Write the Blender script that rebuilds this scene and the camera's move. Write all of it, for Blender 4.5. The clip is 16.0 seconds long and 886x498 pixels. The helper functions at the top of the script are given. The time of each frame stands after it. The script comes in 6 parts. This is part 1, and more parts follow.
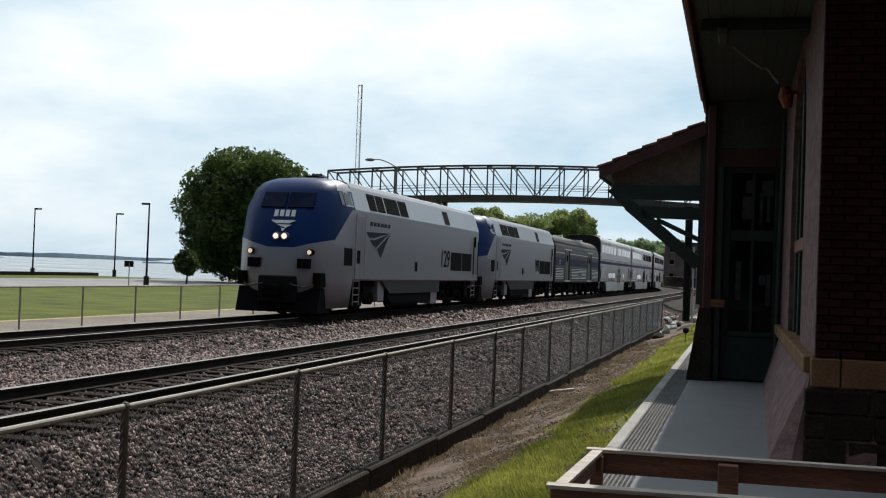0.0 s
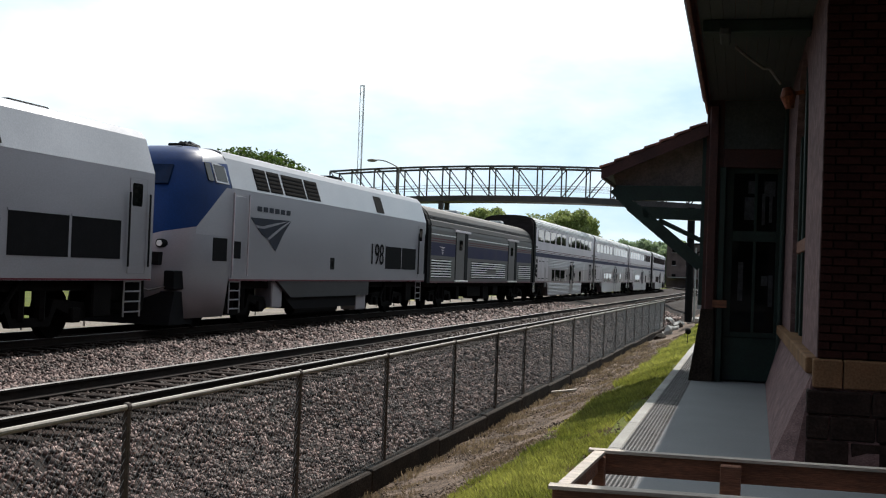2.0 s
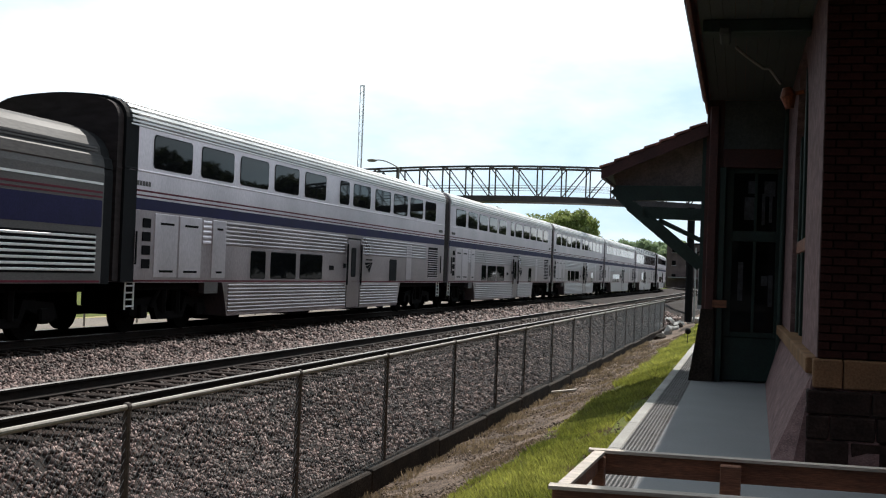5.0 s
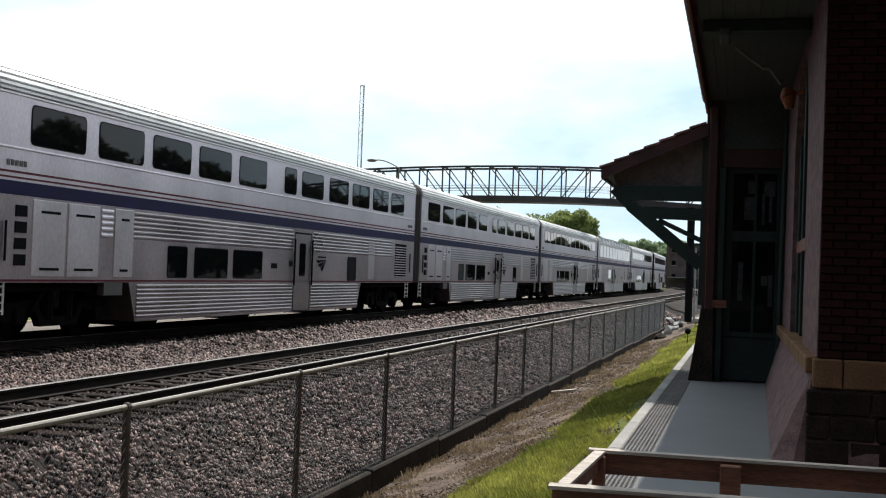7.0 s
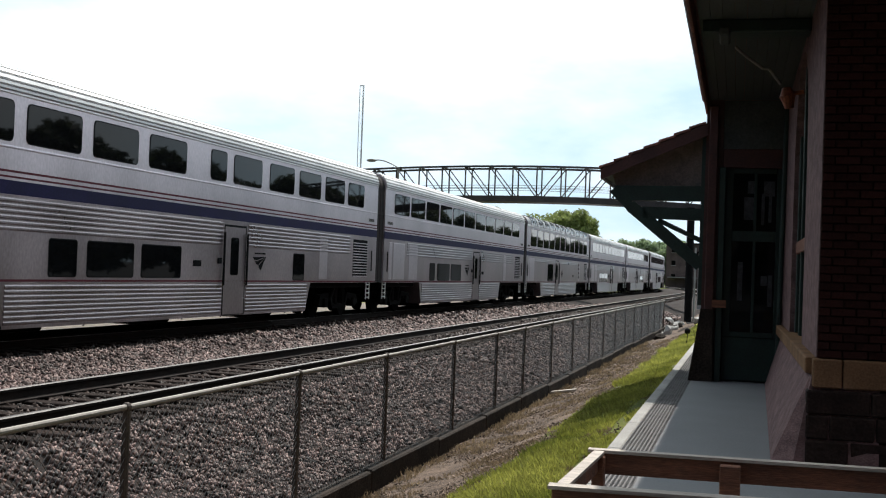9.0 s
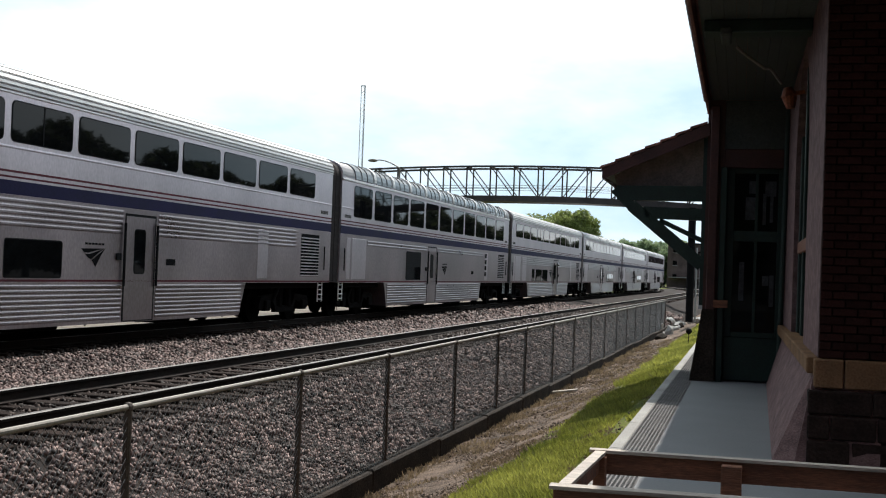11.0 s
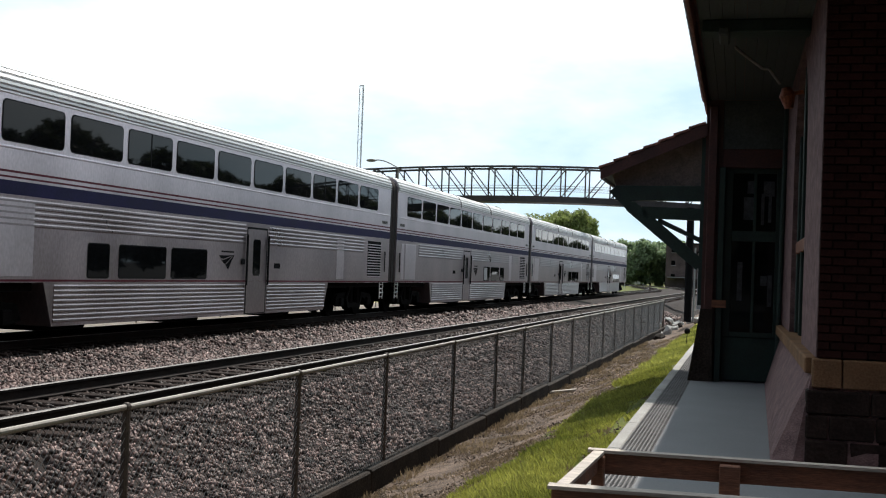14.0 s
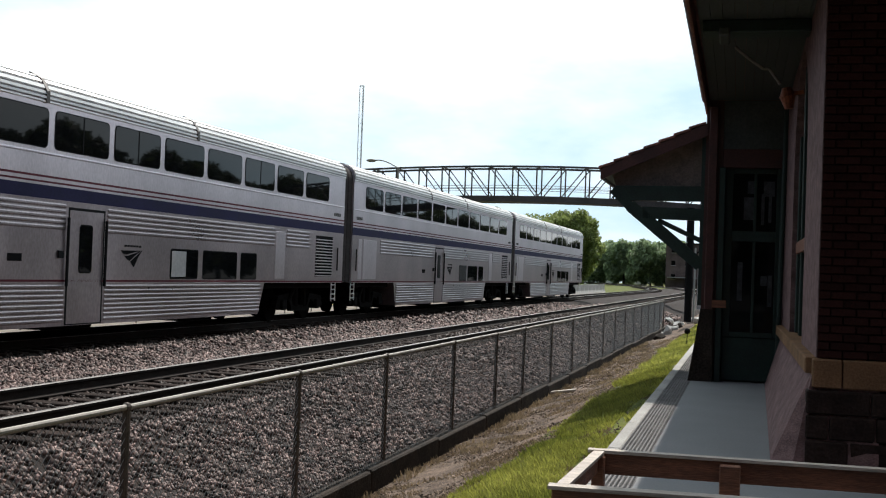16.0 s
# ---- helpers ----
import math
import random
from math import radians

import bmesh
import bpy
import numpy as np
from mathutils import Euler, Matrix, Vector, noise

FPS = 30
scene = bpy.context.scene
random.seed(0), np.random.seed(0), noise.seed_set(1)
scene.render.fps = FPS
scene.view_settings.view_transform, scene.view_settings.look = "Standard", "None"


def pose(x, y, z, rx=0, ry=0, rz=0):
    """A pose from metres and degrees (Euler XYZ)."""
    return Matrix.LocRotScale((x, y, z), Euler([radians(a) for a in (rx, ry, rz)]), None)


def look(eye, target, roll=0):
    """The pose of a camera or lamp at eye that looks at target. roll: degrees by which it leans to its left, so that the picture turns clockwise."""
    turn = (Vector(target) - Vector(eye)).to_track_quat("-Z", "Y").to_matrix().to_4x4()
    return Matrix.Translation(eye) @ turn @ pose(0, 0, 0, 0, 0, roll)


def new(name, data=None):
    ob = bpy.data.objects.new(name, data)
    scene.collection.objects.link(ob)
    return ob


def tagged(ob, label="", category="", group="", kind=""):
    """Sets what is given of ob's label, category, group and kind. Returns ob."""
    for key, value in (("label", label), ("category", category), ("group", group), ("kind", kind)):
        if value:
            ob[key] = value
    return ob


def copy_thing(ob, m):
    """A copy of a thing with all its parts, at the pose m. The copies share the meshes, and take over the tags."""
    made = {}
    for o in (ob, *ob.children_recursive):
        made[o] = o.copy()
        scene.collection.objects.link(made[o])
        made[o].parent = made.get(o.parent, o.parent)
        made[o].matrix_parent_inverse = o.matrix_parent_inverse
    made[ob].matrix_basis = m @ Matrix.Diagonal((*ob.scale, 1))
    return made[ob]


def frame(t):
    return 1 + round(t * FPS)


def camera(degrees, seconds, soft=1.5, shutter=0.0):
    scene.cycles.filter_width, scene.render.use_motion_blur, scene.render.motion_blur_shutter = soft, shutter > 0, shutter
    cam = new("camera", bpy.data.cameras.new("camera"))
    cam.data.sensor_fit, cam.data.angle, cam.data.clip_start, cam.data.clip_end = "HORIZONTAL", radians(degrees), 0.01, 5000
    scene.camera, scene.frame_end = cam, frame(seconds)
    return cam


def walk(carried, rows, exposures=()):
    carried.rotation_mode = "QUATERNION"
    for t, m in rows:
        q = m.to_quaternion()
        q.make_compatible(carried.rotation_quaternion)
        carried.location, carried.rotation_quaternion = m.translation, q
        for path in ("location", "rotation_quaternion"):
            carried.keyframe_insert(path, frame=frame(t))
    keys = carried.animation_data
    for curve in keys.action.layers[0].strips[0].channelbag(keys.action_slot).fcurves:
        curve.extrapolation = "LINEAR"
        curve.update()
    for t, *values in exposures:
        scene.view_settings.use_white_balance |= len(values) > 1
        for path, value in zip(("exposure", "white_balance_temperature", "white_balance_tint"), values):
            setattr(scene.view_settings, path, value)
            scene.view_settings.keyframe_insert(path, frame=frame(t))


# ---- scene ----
# World: +Y runs along the tracks away from the camera, z = 0 is the top of the rails.
HALF_CAR = 1.55
TRACK_FAR = -14.15
TRACK_NEAR = -7.85
CURVE_START, CURVE_RADIUS = 150.0, 420.0

# ---------------------------------------------------------------- camera
cam = camera(41.955, 16.0, soft=1.15)
EYE = Vector((0.0, 0.0, 1.6))
YAW, PITCH, ROLL = 0.26591, 0.0190, 2.11
# small sway of the hand: seconds, turn to the left and upwards in thousandths of a radian
SWAY = [(0.0, -1.7, -0.5), (0.5, -0.9, -0.5), (1.0, -0.9, -0.4), (1.5, -0.7, 0.0), (2.0, 0.1, 0.0), (3.0, 0.1, 0.0),
        (4.0, 0.1, 0.0), (6.5, 0.0, 0.0), (8.5, 0.0, 0.0), (9.0, -0.3, 0.0), (11.5, 1.0, 0.0), (12.0, 0.9, 0.0),
        (12.5, 0.0, 0.0), (13.0, 0.0, -0.1), (13.5, 0.0, -0.2), (14.0, -0.5, 0.0), (14.5, -0.8, 0.0), (15.0, 0.7, 0.9),
        (15.5, 0.4, 0.6), (16.0, -0.4, 0.1)]


def gaze(turn, rise):
    yaw, pitch = YAW + turn / 1000, PITCH + rise / 1000
    way = Vector((-math.sin(yaw) * math.cos(pitch), math.cos(yaw) * math.cos(pitch), math.sin(pitch)))
    return look(EYE, EYE + way * 10, ROLL)


EXPOSURES = [(0.0, -0.24), (0.5, -0.18), (1.0, -0.07), (1.5, 0.03), (4.0, 0.09), (16.0, 0.09)]
walk(cam, [(t, gaze(a, b)) for t, a, b in SWAY], EXPOSURES)

# ---------------------------------------------------------------- sky and sun
TO_SUN = Vector((-0.006, 0.94, 1.0)).normalized()
world = bpy.data.worlds.new("world")
scene.world = world
world.use_nodes = True
wn, wl = world.node_tree.nodes, world.node_tree.links
wn.clear()
w_out = wn.new("ShaderNodeOutputWorld")
w_bg = wn.new("ShaderNodeBackground")
w_sky = wn.new("ShaderNodeTexSky")
w_sky.sky_type = 'NISHITA'
w_sky.sun_disc = False
w_sky.sun_elevation = math.asin(TO_SUN.z)
w_sky.sun_rotation = math.atan2(TO_SUN.x, TO_SUN.y)
w_sky.dust_density = 3.0
w_bg.inputs["Strength"].default_value = 0.055
w_co = wn.new("ShaderNodeTexCoord")
w_map = wn.new("ShaderNodeMapping")
w_map.inputs["Scale"].default_value = (1.0, 1.0, 2.6)
w_map.inputs["Location"].default_value = (0.35, 0.1, 0.2)
w_noise = wn.new("ShaderNodeTexNoise")
w_noise.inputs["Scale"].default_value = 2.3
w_noise.inputs["Detail"].default_value = 7.0
w_noise.inputs["Roughness"].default_value = 0.55
w_ramp = wn.new("ShaderNodeValToRGB")
w_ramp.color_ramp.elements[0].position, w_ramp.color_ramp.elements[1].position = 0.40, 0.66
w_ramp.color_ramp.elements[0].color, w_ramp.color_ramp.elements[1].color = (0, 0, 0, 1), (1, 1, 1, 1)
w_mix = wn.new("ShaderNodeMixRGB")
w_mix.inputs["Color2"].default_value = (23.5, 24.3, 24.6, 1)
w_mix.inputs["Color1"].default_value = (11.6, 15.6, 18.4, 1)
# thin bright cloud towards the sun, clearer and darker sky away from it
w_dot = wn.new("ShaderNodeVectorMath")
w_dot.operation = "DOT_PRODUCT"
w_dot.inputs[1].default_value = TO_SUN
w_glow = wn.new("ShaderNodeMapRange")
w_glow.interpolation_type = "SMOOTHSTEP"
for w_key, w_value in (("From Min", -0.25), ("From Max", 0.75), ("To Min", 0.0), ("To Max", 1.0)):
    w_glow.inputs[w_key].default_value = w_value
w_haze = wn.new("ShaderNodeMixRGB")
wl.new(w_co.outputs["Generated"], w_dot.inputs[0])
wl.new(w_dot.outputs["Value"], w_glow.inputs["Value"])
wl.new(w_glow.outputs["Result"], w_haze.inputs["Fac"])
wl.new(w_co.outputs["Generated"], w_map.inputs["Vector"])
wl.new(w_map.outputs["Vector"], w_noise.inputs["Vector"])
wl.new(w_noise.outputs["Fac"], w_ramp.inputs["Fac"])
wl.new(w_ramp.outputs["Color"], w_mix.inputs["Fac"])
wl.new(w_sky.outputs["Color"], w_haze.inputs["Color1"])
wl.new(w_mix.outputs["Color"], w_haze.inputs["Color2"])
wl.new(w_haze.outputs["Color"], w_bg.inputs["Color"])
wl.new(w_bg.outputs["Background"], w_out.inputs["Surface"])

sun = new("sun", bpy.data.lights.new("sun", "SUN"))
sun.data.energy, sun.data.angle, sun.data.color = 5.0, radians(0.6), (1.0, 0.95, 0.88)
sun.matrix_world = look((0, 0, 60), Vector((0, 0, 60)) - TO_SUN)


# ---------------------------------------------------------------- materials
def mat(name, colour, rough=0.6, metal=0.0, var=0.22, scale=1.5, fine=45.0, bump=0.15, second=None, stretch=(1, 1, 1), rand=0.0, spec=0.5, islands=0.0, ripple=0.0):
    if rough >= 0.8:
        spec = min(spec, 0.12)
    m = bpy.data.materials.new(name)
    m.use_nodes = True
    n, l = m.node_tree.nodes, m.node_tree.links
    b = n["Principled BSDF"]
    b.inputs["Metallic"].default_value = metal
    b.inputs["Specular IOR Level"].default_value = spec
    co = n.new("ShaderNodeTexCoord")
    mp = n.new("ShaderNodeMapping")
    mp.inputs["Scale"].default_value = stretch
    l.new(co.outputs["Object"], mp.inputs["Vector"])
    big, small = n.new("ShaderNodeTexNoise"), n.new("ShaderNodeTexNoise")
    big.inputs["Scale"].default_value, small.inputs["Scale"].default_value = scale, fine
    big.inputs["Detail"].default_value, small.inputs["Detail"].default_value = 5.0, 3.0
    for k in (big, small):
        l.new(mp.outputs["Vector"], k.inputs["Vector"])
    ramp = n.new("ShaderNodeValToRGB")
    lo = [c * (1 - var) for c in colour]
    hi = list(second) if second else [min(1.0, c * (1 + var)) for c in colour]
    ramp.color_ramp.elements[0].position, ramp.color_ramp.elements[1].position = 0.32, 0.68
    ramp.color_ramp.elements[0].color, ramp.color_ramp.elements[1].color = (*lo, 1), (*hi, 1)
    l.new(big.outputs["Fac"], ramp.inputs["Fac"])
    grain = n.new("ShaderNodeMapRange")
    grain.inputs["From Min"].default_value, grain.inputs["From Max"].default_value = 0.3, 0.7
    grain.inputs["To Min"].default_value, grain.inputs["To Max"].default_value = 1 - var, 1 + var * 0.7
    l.new(small.outputs["Fac"], grain.inputs["Value"])
    last = grain.outputs["Result"]
    for amount, node, socket in ((rand, "ShaderNodeObjectInfo", "Random"), (islands, "ShaderNodeNewGeometry", "Random Per Island")):
        if amount:
            src = n.new(node)
            rr = n.new("ShaderNodeMapRange")
            rr.inputs["To Min"].default_value, rr.inputs["To Max"].default_value = 1 - amount, 1 + amount
            l.new(src.outputs[socket], rr.inputs["Value"])
            mul = n.new("ShaderNodeMath")
            mul.operation = "MULTIPLY"
            l.new(last, mul.inputs[0]), l.new(rr.outputs["Result"], mul.inputs[1])
            last = mul.outputs[0]
    mix = n.new("ShaderNodeVectorMath")
    mix.operation = "SCALE"
    l.new(ramp.outputs["Color"], mix.inputs[0]), l.new(last, mix.inputs["Scale"])
    l.new(mix.outputs["Vector"], b.inputs["Base Color"])
    rg = n.new("ShaderNodeMapRange")
    rg.inputs["To Min"].default_value, rg.inputs["To Max"].default_value = rough - min(0.12, rough * 0.5), min(1.0, rough + min(0.12, rough * 0.5))
    l.new(big.outputs["Fac"], rg.inputs["Value"]), l.new(rg.outputs["Result"], b.inputs["Roughness"])
    if bump:
        bp = n.new("ShaderNodeBump")
        bp.inputs["Strength"].default_value, bp.inputs["Distance"].default_value = bump, 0.02
        l.new(small.outputs["Fac"], bp.inputs["Height"]), l.new(bp.outputs["Normal"], b.inputs["Normal"])
        if ripple:
            # sheet metal that is slightly wavy along the car, so that its reflections break into upright streaks
            wm, wave, wb = n.new("ShaderNodeMapping"), n.new("ShaderNodeTexNoise"), n.new("ShaderNodeBump")
            wm.inputs["Scale"].default_value = (1, 1.3, 0.3)
            wave.inputs["Scale"].default_value, wave.inputs["Detail"].default_value = 1.6, 2.0
            wb.inputs["Strength"].default_value, wb.inputs["Distance"].default_value = 1.0, ripple
            l.new(co.outputs["Object"], wm.inputs["Vector"]), l.new(wm.outputs["Vector"], wave.inputs["Vector"])
            l.new(wave.outputs["Fac"], wb.inputs["Height"]), l.new(wb.outputs["Normal"], bp.inputs["Normal"])
    return m


def glow(name, colour, strength):
    m = bpy.data.materials.new(name)
    m.use_nodes = True
    b = m.node_tree.nodes["Principled BSDF"]
    b.inputs["Base Color"].default_value = (*colour, 1)
    b.inputs["Emission Color"].default_value, b.inputs["Emission Strength"].default_value = (*colour, 1), strength
    return m


def leafy(name, colour, second):
    m = mat(name, colour, 0.55, var=0.3, scale=0.5, fine=6, bump=0, second=second, islands=0.35)
    n, l = m.node_tree.nodes, m.node_tree.links
    b, out = n["Principled BSDF"], n["Material Output"]
    tr, mx = n.new("ShaderNodeBsdfTranslucent"), n.new("ShaderNodeMixShader")
    l.new(b.inputs["Base Color"].links[0].from_socket, tr.inputs["Color"])
    mx.inputs["Fac"].default_value = 0.5
    l.new(b.outputs["BSDF"], mx.inputs[1]), l.new(tr.outputs["BSDF"], mx.inputs[2]), l.new(mx.outputs["Shader"], out.inputs["Surface"])
    return m


STEEL = mat("stainless_steel", (0.63, 0.56, 0.595), 0.37, 0.88, var=0.11, scale=0.9, fine=22, bump=0.006, stretch=(1, 0.9, 0.5), ripple=0.0028)
# Lower steel: the dark ground it mirrors is put into the colour.
STEEL_LOWER = mat("ground_dark_grimy_steel", (0.40, 0.335, 0.35), 0.36, 0.9, var=0.16, scale=0.9, fine=22, bump=0.006, stretch=(1, 0.9, 0.5), ripple=0.003)
STEEL_FLUTE = mat("dark_fluted_steel", (0.33, 0.285, 0.295), 0.32, 0.88, var=0.2, scale=0.9, fine=25, bump=0.01, stretch=(1, 0.6, 1))
STEEL_DULL = mat("dull_stainless_steel", (0.10, 0.088, 0.084), 0.55, 0.35, var=0.2, scale=0.8, fine=30, bump=0.04, stretch=(1, 0.5, 2.0))
STEEL_BRIGHT = mat("bright_fluting", (0.82, 0.81, 0.79), 0.35, 0.4, var=0.08, scale=2, fine=30, bump=0.02)
ROOF_WHITE = mat("pale_roof_panel", (0.74, 0.74, 0.73), 0.45, 0.15, var=0.10, scale=0.8, fine=25, bump=0.04)
ROOF_GREY = mat("shade_grey_roof_skin", (0.30, 0.295, 0.30), 0.5, 0.3, var=0.12, scale=0.8, fine=25, bump=0.04)
SILVER = mat("silver_paint", (0.28, 0.264, 0.29), 0.32, 0.4, var=0.08, scale=0.5, fine=35, bump=0.004, stretch=(1, 0.6, 1.6), ripple=0.002)
PALE_PAINT = mat("pale_grey_paint", (0.27, 0.268, 0.288), 0.34, 0.35, var=0.12, scale=0.6, fine=30, bump=0.03)
BLUE = mat("deep_blue_paint", (0.0045, 0.025, 0.108), 0.45, var=0.15, scale=1.0, fine=30, bump=0.02, spec=0.12)
BLUE_BAND = mat("navy_band", (0.018, 0.016, 0.06), 0.55, 0.0, var=0.18, scale=1.0, fine=30, bump=0.01, spec=0.1)
RED_BAND = mat("red_pinstripe", (0.12, 0.022, 0.034), 0.55, var=0.25, scale=1.0, fine=30, bump=0, spec=0.1)
WHITE_PAINT = mat("white_paint", (0.78, 0.78, 0.78), 0.5, var=0.08, scale=3, fine=40, bump=0.02)
DARK_TRIM = mat("dark_rubber", (0.011, 0.011, 0.012), 0.85, var=0.25, scale=3, fine=40, bump=0.1, spec=0.12)
# Running gear: the shade under the cars is put into this near-black.
UNDER = mat("shade_black_metal", (0.005, 0.0042, 0.004), 0.9, 0.0, var=0.35, scale=3, fine=25, bump=0.25, spec=0.04)
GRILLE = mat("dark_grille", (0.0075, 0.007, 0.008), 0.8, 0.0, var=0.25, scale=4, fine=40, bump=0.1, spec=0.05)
GLASS = mat("tinted_window_glass", (0.006, 0.0065, 0.007), 0.025, 0.0, var=0.3, scale=0.6, fine=4, bump=0.0, spec=0.16)
DIAPHRAGM = mat("grey_brown_diaphragm", (0.035, 0.028, 0.027), 0.85, var=0.3, scale=2, fine=30, bump=0.2, stretch=(1, 1, 4))
EMBLEM = mat("slate_blue_film", (0.013, 0.016, 0.028), 0.6, 0.0, var=0.25, scale=3, fine=40, bump=0.02, spec=0.12)
SCREEN = mat("blue_tinted_windscreen", (0.003, 0.013, 0.045), 0.2, 0.0, var=0.3, scale=0.6, fine=4, bump=0.0, spec=0.08)
LAMP_GLOW = glow("lit_headlamp", (1.0, 0.78, 0.70), 1.3)
LAMP_DIM = glow("amber_ditch_lamp", (1.0, 0.75, 0.5), 0.7)
# Bed darkened so that gaps between the loose stones read as shade.
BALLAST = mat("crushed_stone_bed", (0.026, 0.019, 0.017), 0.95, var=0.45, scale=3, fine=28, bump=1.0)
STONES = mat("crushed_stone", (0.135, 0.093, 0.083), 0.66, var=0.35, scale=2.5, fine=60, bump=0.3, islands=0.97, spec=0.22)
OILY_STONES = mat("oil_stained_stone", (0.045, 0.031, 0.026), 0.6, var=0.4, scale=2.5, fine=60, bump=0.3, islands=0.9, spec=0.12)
GRIT = mat("brown_soil_grit", (0.20, 0.15, 0.115), 0.85, var=0.35, scale=2.5, fine=60, bump=0.3, islands=0.8)
SOIL = mat("dry_soil", (0.135, 0.098, 0.075), 0.95, var=0.55, scale=2.6, fine=34, bump=1.0)
TURF = mat("mown_turf", (0.062, 0.088, 0.009), 0.9, var=0.35, scale=0.5, fine=14, bump=0.5, second=(0.125, 0.138, 0.018))
BLADES = leafy("grass_blade", (0.17, 0.20, 0.03), (0.40, 0.40, 0.09))
STRAW = leafy("dead_grass", (0.16, 0.115, 0.07), (0.27, 0.205, 0.13))
# Rail sides: the shade on the web is put into the rust colour.
RAIL = mat("shaded_rusty_rail", (0.018, 0.0125, 0.0105), 0.85, 0.0, var=0.3, scale=3, fine=40, bump=0.2, spec=0.15)
RAIL_HEAD = mat("worn_rail_head", (0.17, 0.155, 0.145), 0.5, 0.4, var=0.3, scale=3, fine=40, bump=0.03)
TIE = mat("creosoted_timber", (0.024, 0.0145, 0.0115), 0.9, var=0.4, scale=3, fine=35, bump=0.5, stretch=(1, 6, 6), rand=0.35)
CONCRETE = mat("weathered_concrete", (0.34, 0.33, 0.31), 0.85, var=0.18, scale=1.2, fine=50, bump=0.2)
SMOOTH_FLOOR = mat("smooth_grey_platform", (0.165, 0.168, 0.176), 0.75, var=0.10, scale=1.0, fine=40, bump=0.1)
TACTILE = mat("tactile_paving", (0.155, 0.15, 0.148), 0.8, var=0.2, scale=2, fine=50, bump=0.3)
DARK_KERB = mat("dark_stained_kerb", (0.034, 0.026, 0.021), 0.9, var=0.5, scale=2, fine=35, bump=0.5)
GALV = mat("galvanised_tube", (0.24, 0.215, 0.19), 0.65, 0.2, var=0.2, scale=5, fine=50, bump=0.1)
POST = mat("rust_brown_post", (0.075, 0.056, 0.046), 0.7, 0.3, var=0.35, scale=5, fine=50, bump=0.2)
WIRE = mat("dull_wire", (0.16, 0.15, 0.14), 0.6, 0.5, var=0.2, scale=5, fine=40, bump=0)
# Shade is in the camera-facing brick, mortar and stone colours; trackside brick is paler.
BRICK = mat("shaded_red_brick", (0.030, 0.0112, 0.0095), 0.88, var=0.3, scale=3, fine=60, bump=0.4, rand=0.22)
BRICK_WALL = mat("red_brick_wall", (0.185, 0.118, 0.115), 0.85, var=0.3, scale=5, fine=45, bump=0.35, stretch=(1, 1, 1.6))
MORTAR = mat("shaded_mortar", (0.023, 0.0095, 0.008), 0.95, var=0.3, scale=4, fine=60, bump=0.4)
SANDSTONE = mat("tan_sandstone", (0.21, 0.12, 0.065), 0.85, var=0.25, scale=3, fine=50, bump=0.35)
GREEN_WOOD = mat("dark_green_woodwork", (0.016, 0.034, 0.027), 0.55, var=0.25, scale=3, fine=35, bump=0.15)
MAROON = mat("maroon_woodwork", (0.07, 0.024, 0.02), 0.6, var=0.25, scale=3, fine=35, bump=0.15)
SOFFIT = mat("green_soffit_boards", (0.06, 0.068, 0.064), 0.65, var=0.25, scale=2, fine=30, bump=0.2)
CLAY = mat("clay_roof_tile", (0.19, 0.075, 0.055), 0.75, var=0.35, scale=3, fine=30, bump=0.3, rand=0.3)
RUST = mat("rusty_orange_iron", (0.28, 0.075, 0.03), 0.7, var=0.4, scale=6, fine=40, bump=0.2)
# Gable boards: bounce light from below is put into the paler brown.
PANELLING = mat("brown_bounce_lit_panelling", (0.24, 0.185, 0.16), 0.7, var=0.25, scale=3, fine=30, bump=0.2)
# Paper darkened in its colour to stand for dimness behind the glass.
PAPER = mat("shade_dimmed_paper", (0.045, 0.045, 0.05), 0.7, var=0.45, scale=9, fine=50, bump=0.05)
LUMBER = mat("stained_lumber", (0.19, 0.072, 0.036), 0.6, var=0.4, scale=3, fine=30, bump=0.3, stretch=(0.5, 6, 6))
# Top boards: sunlight from above is put into the pale colour.
LUMBER_TOP = mat("sunlit_pale_lumber", (0.42, 0.36, 0.31), 0.75, var=0.25, scale=3, fine=30, bump=0.3, stretch=(0.5, 6, 6))
BRIDGE = mat("weathered_bridge_steel", (0.085, 0.075, 0.075), 0.7, 0.3, var=0.3, scale=1, fine=12, bump=0.15)
ASPHALT = mat("sunlit_pavement", (0.215, 0.185, 0.155), 0.9, var=0.25, scale=0.4, fine=12, bump=0.3)
STREET = mat("dark_street_asphalt", (0.055, 0.053, 0.052), 0.9, var=0.25, scale=0.5, fine=14, bump=0.3)
BAG_ROOF = mat("sooty_dark_roof", (0.032, 0.027, 0.026), 0.6, 0.0, var=0.4, scale=0.9, fine=12, bump=0.1, stretch=(1, 0.4, 2), spec=0.25)
# Stone of the camera-facing wall, with that wall's shade in its colour.
BASE_STONE = mat("shaded_rough_stone", (0.03, 0.02, 0.017), 0.9, var=0.35, scale=4, fine=40, bump=0.6)
DARK_PAINT = mat("dark_grey_paint", (0.034, 0.032, 0.034), 0.6, var=0.25, scale=1.5, fine=25, bump=0.1, spec=0.2)
LOT = mat("pale_car_park", (0.27, 0.262, 0.255), 0.9, var=0.2, scale=0.15, fine=5, bump=0.2)
BARK = mat("dark_bark", (0.045, 0.034, 0.026), 0.9, var=0.3, scale=3, fine=30, bump=0.6)
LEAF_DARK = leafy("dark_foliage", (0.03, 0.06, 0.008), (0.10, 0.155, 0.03))
